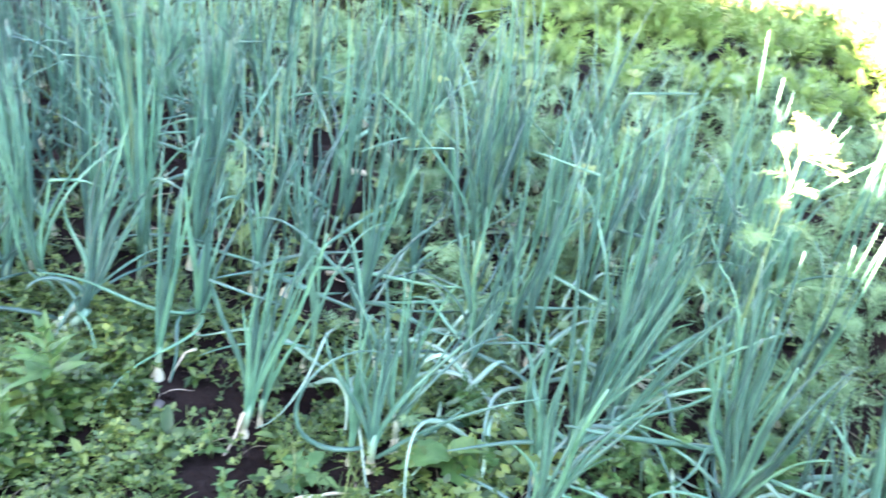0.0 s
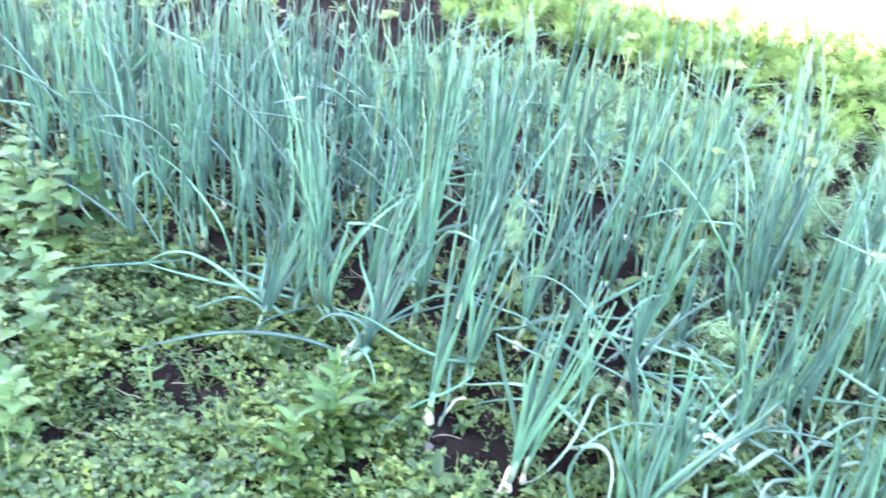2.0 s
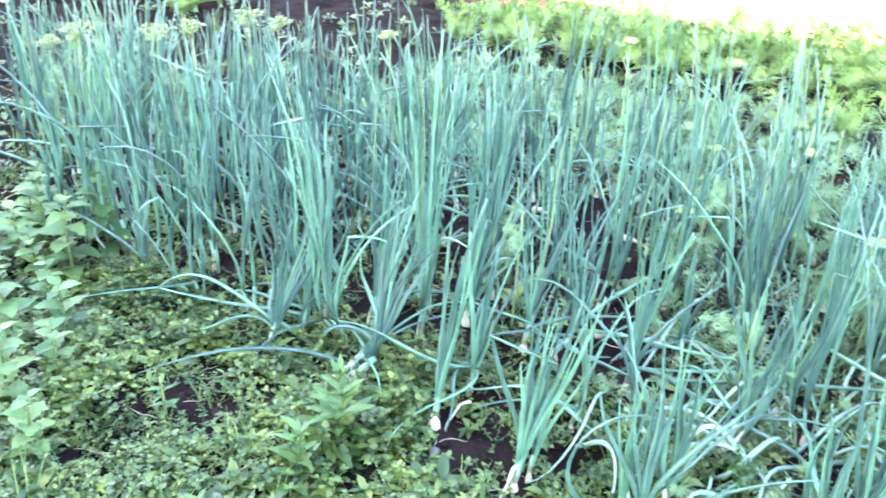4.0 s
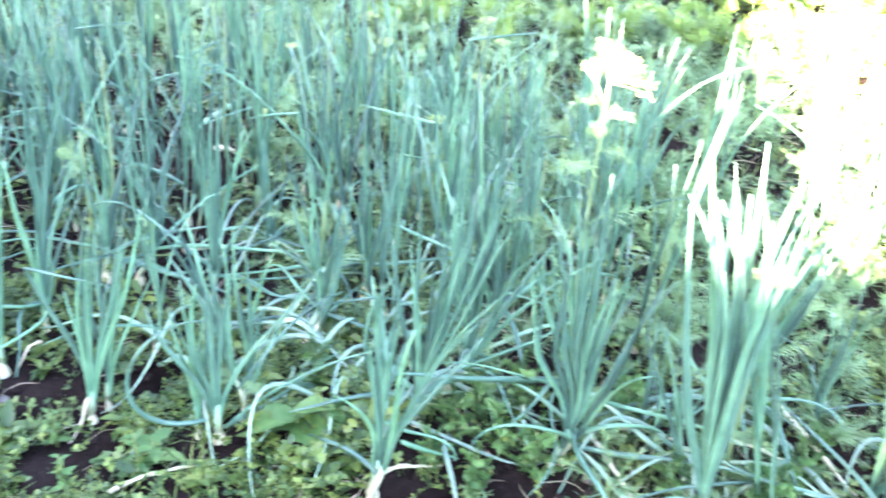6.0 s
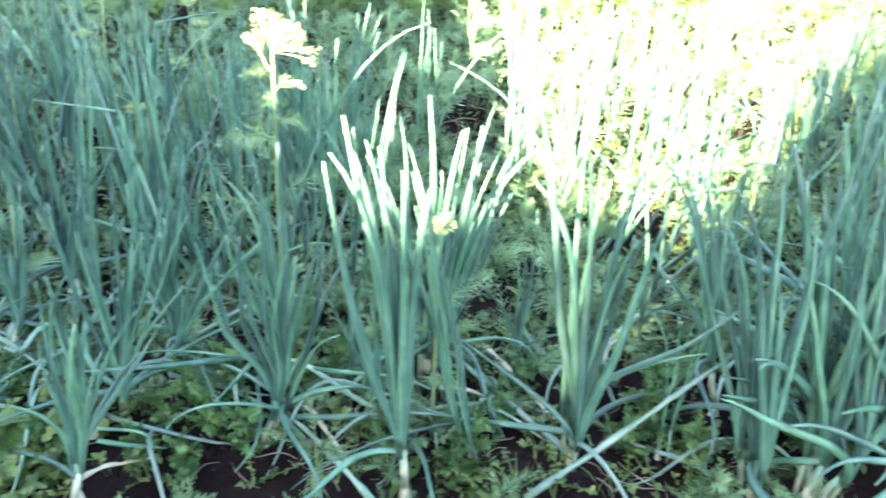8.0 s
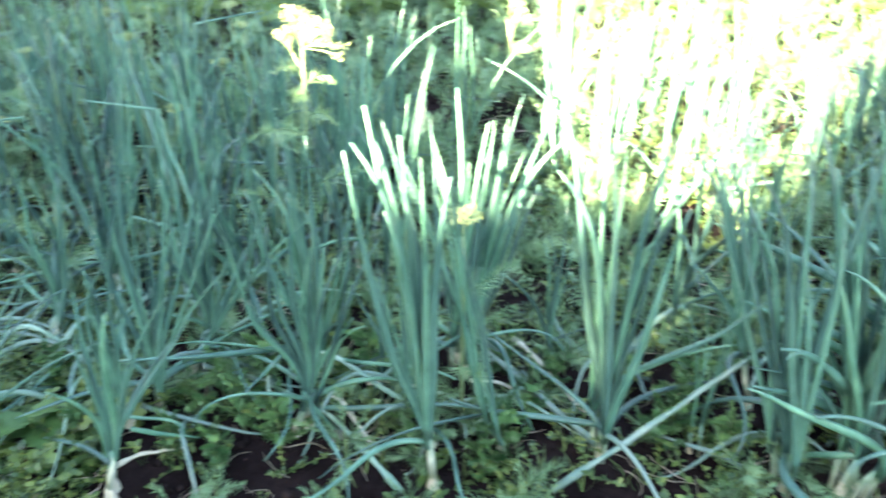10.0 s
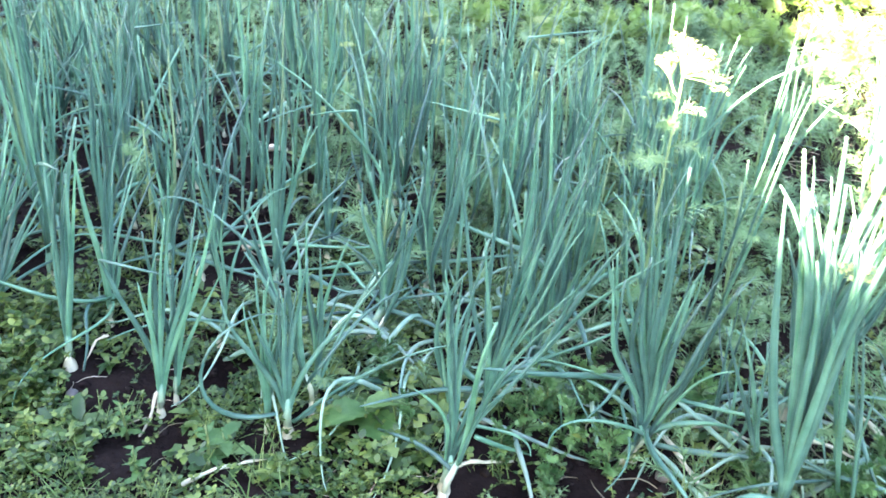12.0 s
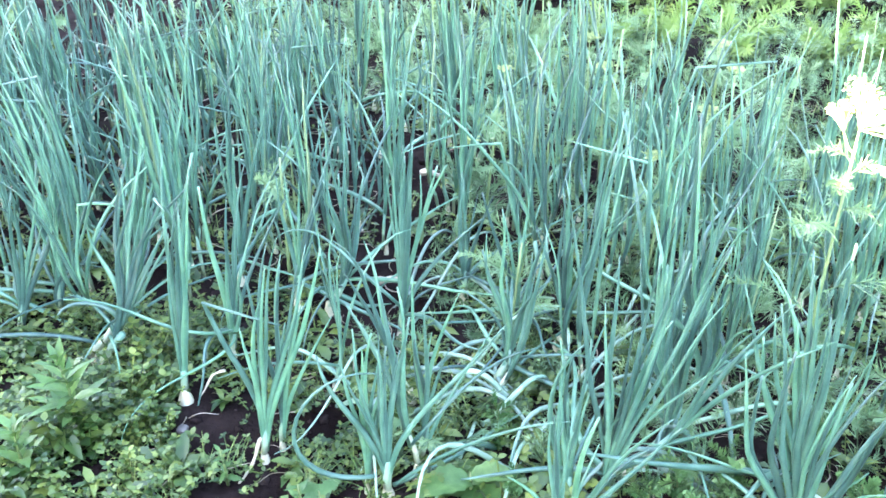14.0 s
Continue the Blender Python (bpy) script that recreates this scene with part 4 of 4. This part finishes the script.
def scatter_dill():
    r = random.Random(43)
    models = [build_dill(x, y, r, t, [], 5) for x, y, t in ((-0.75, 3.0, 0.32), (0.7, 2.5, 0.28), (0.3, 3.2, 0.24))]
    spots = [(m.location.x, m.location.y) for m in models]
    n = 0
    while n < 88:
        x, y = r.uniform(-1.8, 3.2), r.uniform(1.9, 3.9)
        strip = in_dill_strip(x, y)
        if not (strip or in_bed(x, y)) or any((x - a) ** 2 + (y - b) ** 2 < 0.014 for a, b in spots) or (not strip and r.random() > 0.25 + 0.25 * x):
            continue
        spots.append((x, y))
        s = r.uniform(0.75, 1.15)
        kind = r.randrange(3)
        copy_thing(models[kind], Matrix.LocRotScale((x, y, ground_height(x, y) - 0.003), Euler((r.uniform(-.1, .1), r.uniform(-.05, .2), r.uniform(0, 6.28))), (s, s, s * (0.8 if strip else 1.0))))
        n += 1


scatter_dill()


def build_dill_mist():
    """Self-sown dill, thread-fine and too dense to count, between the rows."""
    r = random.Random(45)
    models = [joined([feather(r, r.uniform(0.08, 0.16), 14, 0.045, 0.0024, 120 * k + r.uniform(-40, 40), r.uniform(8, 40), r.uniform(0, 50), (r.uniform(-.02, .02), r.uniform(-.02, .02), 0)) for k in range(3)]) for _ in range(6)]
    places = []
    for _ in range(1900):
        x, y = r.uniform(-1.4, 3.2), r.uniform(1.6, 4.1)
        if x > 0.9 + 0.95 * y - 0.4:
            continue
        if (in_dill_strip(x, y) and r.random() < 0.8) or (in_bed(x, y) and x > -0.1 and r.random() < 0.45 + 0.3 * min(1, x)) or (x > 0.5 and y > 3.5):
            places.append((x, y, ground_height(x, y) - 0.002, r.uniform(0, 6.28), r.uniform(0.7, 1.3), r.randrange(6)))
    spread("dill_seedlings_dense", models, places, M_DILL, "dense thread-leaved young dill between the rows", "dill")


build_dill_mist()


def build_seedlings():
    """Young feathery dill low among the front onions."""
    r = random.Random(47)
    models = []
    n = 0
    while n < 52:
        x = r.uniform(0.3, 1.9)
        y = 1.60 - 0.235 * (x + 0.16) + r.uniform(-0.22, 0.6)
        if any((x - a) ** 2 + (y - b) ** 2 < 0.0016 for a, b in NEAR_SPOTS):
            continue
        n += 1
        if len(models) < 5:
            top = tagged(new("dill_seedling"), "small feathery dill seedling on soil", "dill", "dill seedlings")
            top.location = (x, y, ground_height(x, y) - 0.003)
            part("stem", tube([Vector((0, 0, 0)), Vector((0.002, 0, 0.03)), Vector((0, 0.002, 0.06))], [0.0016, 0.0014, 0.001], 5), M_DILL_STEM, top)
            for k in range(6):
                part("frond", feather(r, r.uniform(0.05, 0.10), 16, 0.028, 0.0022, 137 * k, r.uniform(20, 60), r.uniform(0, 50), (0, 0, 0.01 + 0.008 * k)), M_DILL, top)
            models.append(top)
        else:
            s = r.uniform(0.7, 1.2)
            copy_thing(r.choice(models), Matrix.LocRotScale((x, y, ground_height(x, y) - 0.003), Euler((0, 0, r.uniform(0, 6.28))), (s, s, s)))


build_seedlings()


# ---- the carrot bed behind ----
def build_carrot(x, y, r):
    top = tagged(new("carrot_plant"), "bushy bright green feathery carrot top", "carrot", "carrots in the back bed")
    top.location = (x, y, ground_height(x, y) - 0.003)
    part("crown", lathe([(0.008, -0.012), (0.014, 0.0), (0.012, 0.012), (0.007, 0.02)], 8, 0.05, r), M_DILL_STEM, top)
    for k in range(7):
        part("frond", feather(r, r.uniform(0.20, 0.32), 32, 0.080, 0.0068, 51 * k + r.uniform(-15, 15), r.uniform(4, 28), r.uniform(20, 75), (0, 0, 0.015), 0.0022), M_CARROT, top)
    return top


def build_carrot_bed():
    r = random.Random(51)
    models = []
    for row in range(3):
        x = -1.35 + 0.1 * row
        while x < 3.8:
            px, py = x + r.uniform(-.03, .03), 4.28 - 0.03 * x + 0.2 * row + r.uniform(-.04, .04)
            if len(models) < 7:
                models.append(build_carrot(px, py, r))
            else:
                s = r.uniform(0.8, 1.15)
                copy_thing(r.choice(models), Matrix.LocRotScale((px, py, ground_height(px, py) - 0.003), Euler((0, 0, r.uniform(0, 6.28))), (s, s, s)))
            x += r.uniform(0.12, 0.2)
    for _ in range(16):
        px, py, s = r.uniform(-3.9, -2.3), r.uniform(4.15, 4.75), r.uniform(0.7, 1.0)
        copy_thing(r.choice(models), Matrix.LocRotScale((px, py, ground_height(px, py) - 0.003), Euler((0, 0, r.uniform(0, 6.28))), (s, s, s)))
    x = 0.15
    while x < 4.0:
        px, py, s = x, 3.68 - 0.05 * x + r.uniform(-.05, .05), r.uniform(0.75, 1.05)
        copy_thing(r.choice(models), Matrix.LocRotScale((px, py, ground_height(px, py) - 0.003), Euler((0, 0, r.uniform(0, 6.28))), (s, s, s)))
        x += r.uniform(0.16, 0.3)


build_carrot_bed()


# ---- larger weeds and leafy plants ----
def lobed_leaf(length, width, teeth, droop, r):
    """A leaf along +y with a toothed edge, a folded midrib and a drooping tip."""
    n = 10
    v, f = [], []
    for i in range(n + 1):
        t = i / n
        w = width / 2 * math.sin(math.pi * min(1, t ** 0.8 * 0.97 + 0.03)) ** 0.8 * (1 + (teeth if i % 2 else -teeth))
        z = -droop * length * t * t
        v += [Vector((-w, t * length - (teeth * 0.02 if i % 2 else 0), z + w * 0.3 + r.uniform(-.001, .001))), Vector((0, t * length, z)), Vector((w, t * length - (teeth * 0.02 if i % 2 else 0), z + w * 0.3 + r.uniform(-.001, .001)))]
    for i in range(n):
        a = 3 * i
        f += [(a, a + 1, a + 4, a + 3), (a + 1, a + 2, a + 5, a + 4)]
    return v, f


def build_leafy(x, y, r, name, label, category, tall, count, length, ratio, teeth, mat, spread_deg=(25, 65), group=""):
    """An upright weed: a stem with leaves set round it, larger below."""
    top = tagged(new(name), label, category, group)
    top.location = (x, y, ground_height(x, y) - 0.003)
    axis = [Vector((0.02 * f * f * tall * 5 * r.uniform(-1, 1), 0, tall * f)) for f in (0, .33, .66, 1)]
    part("stem", tube(axis, [0.003, 0.0027, 0.0022, 0.0014], 6), M_WEED_STEM, top)
    for k in range(count):
        f = 0.1 + 0.9 * k / count
        i = min(2, int(f * 3))
        p = axis[i].lerp(axis[i + 1], f * 3 - i)
        ln = length * (1.05 - 0.5 * f) * r.uniform(0.8, 1.15)
        m = Matrix.Translation(p) @ Euler((radians(90 - r.uniform(*spread_deg) - 25 * (1 - f)), r.uniform(-.25, .25), radians(137.5 * k + r.uniform(-15, 15)))).to_matrix().to_4x4()
        part("leaf", moved(lobed_leaf(ln, ln * ratio, teeth, r.uniform(0.1, 0.45), r), m), mat, top)
    return top


wr = random.Random(61)
build_leafy(-0.53, 1.51, wr, "leafy_weed", "upright green weed with narrow pointed leaves", "weed", 0.17, 26, 0.085, 0.30, 0.05, M_BROAD, (14, 45))
build_leafy(-0.56, 1.40, wr, "leafy_weed", "upright green weed with narrow pointed leaves", "weed", 0.13, 20, 0.075, 0.33, 0.05, M_BROAD, (14, 50))
build_leafy(0.185, 1.53, wr, "broadleaf_weed", "low rosette weed with wide toothed leaves on soil", "weed", 0.055, 6, 0.112, 0.80, 0.10, M_BROAD, (58, 80)).rotation_euler.z = radians(-60)
build_leafy(-0.05, 1.465, wr, "broadleaf_weed", "low grey-green weed with lobed leaves on soil", "weed", 0.06, 6, 0.085, 0.5, 0.25, M_BUSH, (55, 76))
small_weeds = []
while len(small_weeds) < 16:
    x = wr.uniform(-1.25, 0.05)
    y = wr.uniform(0.95, 1.52 - 0.235 * (x + 0.16))
    if any((x - q.location.x) ** 2 + (y - q.location.y) ** 2 < 0.012 for q in small_weeds):
        continue
    if len(small_weeds) < 4:
        small_weeds.append(build_leafy(x, y, wr, "leafy_weed", "young green weed with pointed leaves in low weeds", "weed", wr.uniform(0.05, 0.09), 12, wr.uniform(0.030, 0.045), wr.uniform(0.34, 0.5), 0.08, M_BROAD, (40, 75), "young weeds before the onions"))
    else:
        s = wr.uniform(0.75, 1.25)
        small_weeds.append(copy_thing(small_weeds[len(small_weeds) % 4], Matrix.LocRotScale((x, y, ground_height(x, y) - 0.003), Euler((0, 0, wr.uniform(0, 6.28))), (s, s, s))))
LEAFY_LABEL = "bushy plant with soft pale green toothed leaves"
bushes = []
while len(bushes) < 25:
    y = wr.uniform(1.0, 2.15)
    x = -0.93 - 0.62 * (y - 1.1) - 0.36 * wr.random() ** 1.2
    if any((x - q.location.x) ** 2 + (y - q.location.y) ** 2 < 0.0055 for q in bushes):
        continue
    if len(bushes) < 4:
        bushes.append(build_leafy(x, y, wr, "bushy_plant", LEAFY_LABEL, "leafy plant", wr.uniform(0.11, 0.17), 15, wr.uniform(0.052, 0.066), wr.uniform(0.55, 0.75), 0.16, M_BUSH, (35, 75), "leafy plants beside the onions"))
    else:
        s = wr.uniform(0.8, 1.25) * (1.35 if y > 1.45 else 1.0)
        bushes.append(copy_thing(bushes[len(bushes) % 4], Matrix.LocRotScale((x, y, ground_height(x, y) - 0.003), Euler((0, 0, wr.uniform(0, 6.28))), (s, s, s * wr.uniform(0.8, 1.1)))))


def build_ragged(x, y, r):
    """An upright weed with finely dissected leaves set round its stem."""
    top = tagged(new("ragged_weed"), "upright green weed with finely cut ragged leaves", "weed", "ragged weeds among the onions")
    top.location = (x, y, ground_height(x, y) - 0.003)
    part("stem", tube([Vector((0, 0, 0)), Vector((0.003, 0, 0.05)), Vector((-0.002, 0.003, 0.11))], [0.0022, 0.0019, 0.0012], 5), M_WEED_STEM, top)
    for k in range(13):
        part("leaf", feather(r, r.uniform(0.035, 0.065), 16, 0.021, 0.0050, 137 * k + r.uniform(-20, 20), r.uniform(20, 60), r.uniform(0, 55), (0, 0, 0.008 + 0.0075 * k), 0.0012), M_RAGGED, top)
    return top


ragged = []
for x, y, h in ((0.54, 1.52, 1.1), (0.60, 1.47, 0.9), (0.50, 1.60, 1.0), (0.77, 1.62, 1.0), (0.82, 1.43, 0.9), (0.98, 1.40, 1.1), (1.04, 1.47, 0.9), (1.02, 1.60, 0.9), (1.28, 1.40, 1.0), (1.22, 1.52, 0.9), (0.50, 1.43, 0.8), (0.20, 1.66, 0.8), (0.42, 1.47, 0.7), (1.45, 1.55, 1.0), (0.72, 1.76, 0.9), (0.26, 1.53, 0.7),
                (0.93, 1.35, 0.8), (1.35, 1.33, 0.8), (0.58, 1.62, 1.0), (1.55, 1.42, 0.9), (0.46, 1.54, 0.9), (1.10, 1.55, 0.8), (1.33, 1.46, 1.0), (1.62, 1.36, 1.0), (1.48, 1.36, 0.9), (1.24, 1.36, 0.8)):
    if len(ragged) < 4:
        ragged.append(build_ragged(x, y, wr))
    else:
        ragged.append(copy_thing(ragged[len(ragged) % 4], Matrix.LocRotScale((x, y, ground_height(x, y) - 0.003), Euler((0, 0, wr.uniform(0, 6.28))), (h, h, h))))


# ---- dry stalks, roots and stones on the soil ----
def build_stalk(points, thick, mat, name, label, category):
    """A limp dead stalk or root lying on the soil."""
    base = Vector(points[0])
    pts = [Vector(p) - base for p in points]
    fine = [pts[i].lerp(pts[i + 1], f / 3) + Vector((0, 0, 0.003 * math.sin(f + i))) for i in range(len(pts) - 1) for f in range(3)] + [pts[-1]]
    n = len(fine)
    ob = new(name, mesh_of(name, *tube(fine, [thick * (1 - 0.6 * i / n) * (1 + 0.25 * math.sin(2.2 * i)) for i in range(n)], 6), mat))
    ob.location = (base.x, base.y, ground_height(base.x, base.y) + base.z)
    return tagged(ob, label, category)


build_stalk([(-0.185, 1.575, 0.05), (-0.192, 1.545, 0.045), (-0.198, 1.52, 0.012), (-0.205, 1.48, 0.006)], 0.0042, M_ROOT, "dry_root", "pale withered root hanging onto dark soil", "root")
build_stalk([(-0.335, 1.70, 0.05), (-0.35, 1.68, 0.05), (-0.365, 1.65, 0.02), (-0.366, 1.63, 0.006)], 0.0030, M_ROOT, "dry_root", "pale withered root hanging onto dark soil", "root")
build_stalk([(-0.17, 2.08, 0.02), (-0.14, 2.09, 0.022), (-0.115, 2.11, 0.016), (-0.10, 2.12, 0.01)], 0.009, M_ROOT, "dry_root", "short pale broken root lying on soil", "root")
for line in (((1.143, 1.358, 0.012), (1.08, 1.44, 0.035), (1.01, 1.54, 0.06), (0.961, 1.613, 0.085)), ((0.796, 1.319, 0.012), (0.755, 1.385, 0.025), (0.71, 1.46, 0.035), (0.67, 1.524, 0.04)),
             ((1.374, 1.268, 0.012), (1.33, 1.30, 0.03), (1.238, 1.357, 0.04)), ((1.038, 1.281, 0.004), (1.16, 1.31, 0.06), (1.29, 1.34, 0.13), (1.412, 1.367, 0.20))):
    build_stalk(line, 0.0062, M_LEAF_LIMP, "fallen_leaf", "long straight onion leaf leaning over the soil", "leaf")
for x0, y0, x1, y1, thick in ((-0.09, 1.355, 0.04, 1.457, 0.004), (0.336, 1.425, 0.444, 1.479, 0.0045), (0.76, 1.585, 0.872, 1.579, 0.005), (0.695, 1.57, 0.769, 1.413, 0.006), (0.95, 1.56, 1.082, 1.511, 0.004), (1.05, 1.66, 1.135, 1.455, 0.006)):
    build_stalk([(x0 + (x1 - x0) * f, y0 + (y1 - y0) * f + 0.008 * math.sin(5 * f), 0.018 + 0.012 * (1 - f)) for f in (0, 0.33, 0.67, 1)], thick, M_STRAW, "dry_stalk", "pale limp onion stalk lying on soil", "stalk")
build_stalk([(-0.23, 2.62, 0.015), (-0.20, 2.61, 0.02), (-0.18, 2.62, 0.012)], 0.010, M_ROOT, "dry_root", "short pale broken root lying on soil", "root")
build_stalk([(-0.51, 2.71, 0.015), (-0.49, 2.70, 0.02), (-0.47, 2.71, 0.012)], 0.010, M_ROOT, "dry_root", "short pale broken root lying on soil", "root")


def build_fallen_leaf(x, y, heading, length, curl, rise, r):
    """A limp leaf that has sunk across the soil and its neighbours in a loose arc."""
    n = 14
    p, pts = Vector((0, 0, 0.012)), []
    for i in range(n + 1):
        f = i / n
        pts.append(Vector((p.x, p.y, 0.010 + rise * math.sin(math.pi * min(1.0, f * 1.1)) ** 1.3)))
        d = heading + curl * (f - 0.3) + 0.15 * math.sin(7 * f + heading)
        p = p + Vector((math.cos(d), math.sin(d), 0)) * (length / n)
    ob = new("fallen_leaf", mesh_of("fallen_leaf", *leaf_geometry(pts, r.uniform(0.0036, 0.0052), 6, 0.7), M_LEAF_LIMP))
    ob.location = (x, y, ground_height(x, y))
    return tagged(ob, "limp pale onion leaf sunk across the soil", "onion leaf", "fallen onion leaves")


fr = random.Random(71)
for _ in range(46):
    x = fr.uniform(-0.12, 1.7)
    y = 1.60 - 0.235 * (x + 0.16) + 0.09 + fr.uniform(0.0, 0.5) ** 1.2
    build_fallen_leaf(x, y, fr.uniform(0, 6.28), fr.uniform(0.18, 0.42), fr.uniform(-2.6, 2.6), fr.uniform(0.01, 0.09), fr)
# looser arcs that hang over the neighbouring plants
for _ in range(10):
    x = fr.uniform(-0.15, 0.5)
    build_fallen_leaf(x, 1.76 - 0.1 * x + fr.uniform(0.0, 0.35), fr.uniform(0, 6.28), fr.uniform(0.28, 0.45), fr.uniform(-1.2, 1.2), fr.uniform(0.05, 0.11), fr)


def build_straw_tuft(x, y, r):
    top = tagged(new("straw_tuft"), "tuft of withered straw-coloured weed on soil", "dry weed")
    top.location = (x, y, ground_height(x, y))
    for k in range(16):
        pts = leaf_line(r.uniform(0, 360), r.uniform(30, 80), r.uniform(0.04, 0.09), r.uniform(0, 50), (0, 0, 0.004), 5)
        part("blade", tube(pts, [0.0018 * (1 - i / 7) for i in range(6)], 4), M_STRAW, top)


build_straw_tuft(0.53, 1.90, wr)
build_straw_tuft(0.60, 1.86, wr)


def build_stone(x, y, size, r):
    v, f = lathe([(0.3, -0.5), (0.85, -0.25), (1.0, 0.1), (0.7, 0.42), (0.25, 0.55)], 9, 0.18, r)
    ob = new("stone", mesh_of("stone", [p * size for p in v], f, M_STONE))
    ob.location = (x, y, ground_height(x, y) + size * 0.3)
    return tagged(ob, "small grey stone half sunk in soil", "stone", "stones in the bed")


for x, y, size in ((0.70, 1.47, 0.016), (0.76, 1.44, 0.010), (0.62, 1.55, 0.009), (-0.36, 1.57, 0.012), (0.50, 1.72, 0.009)):
    build_stone(x, y, size, wr)
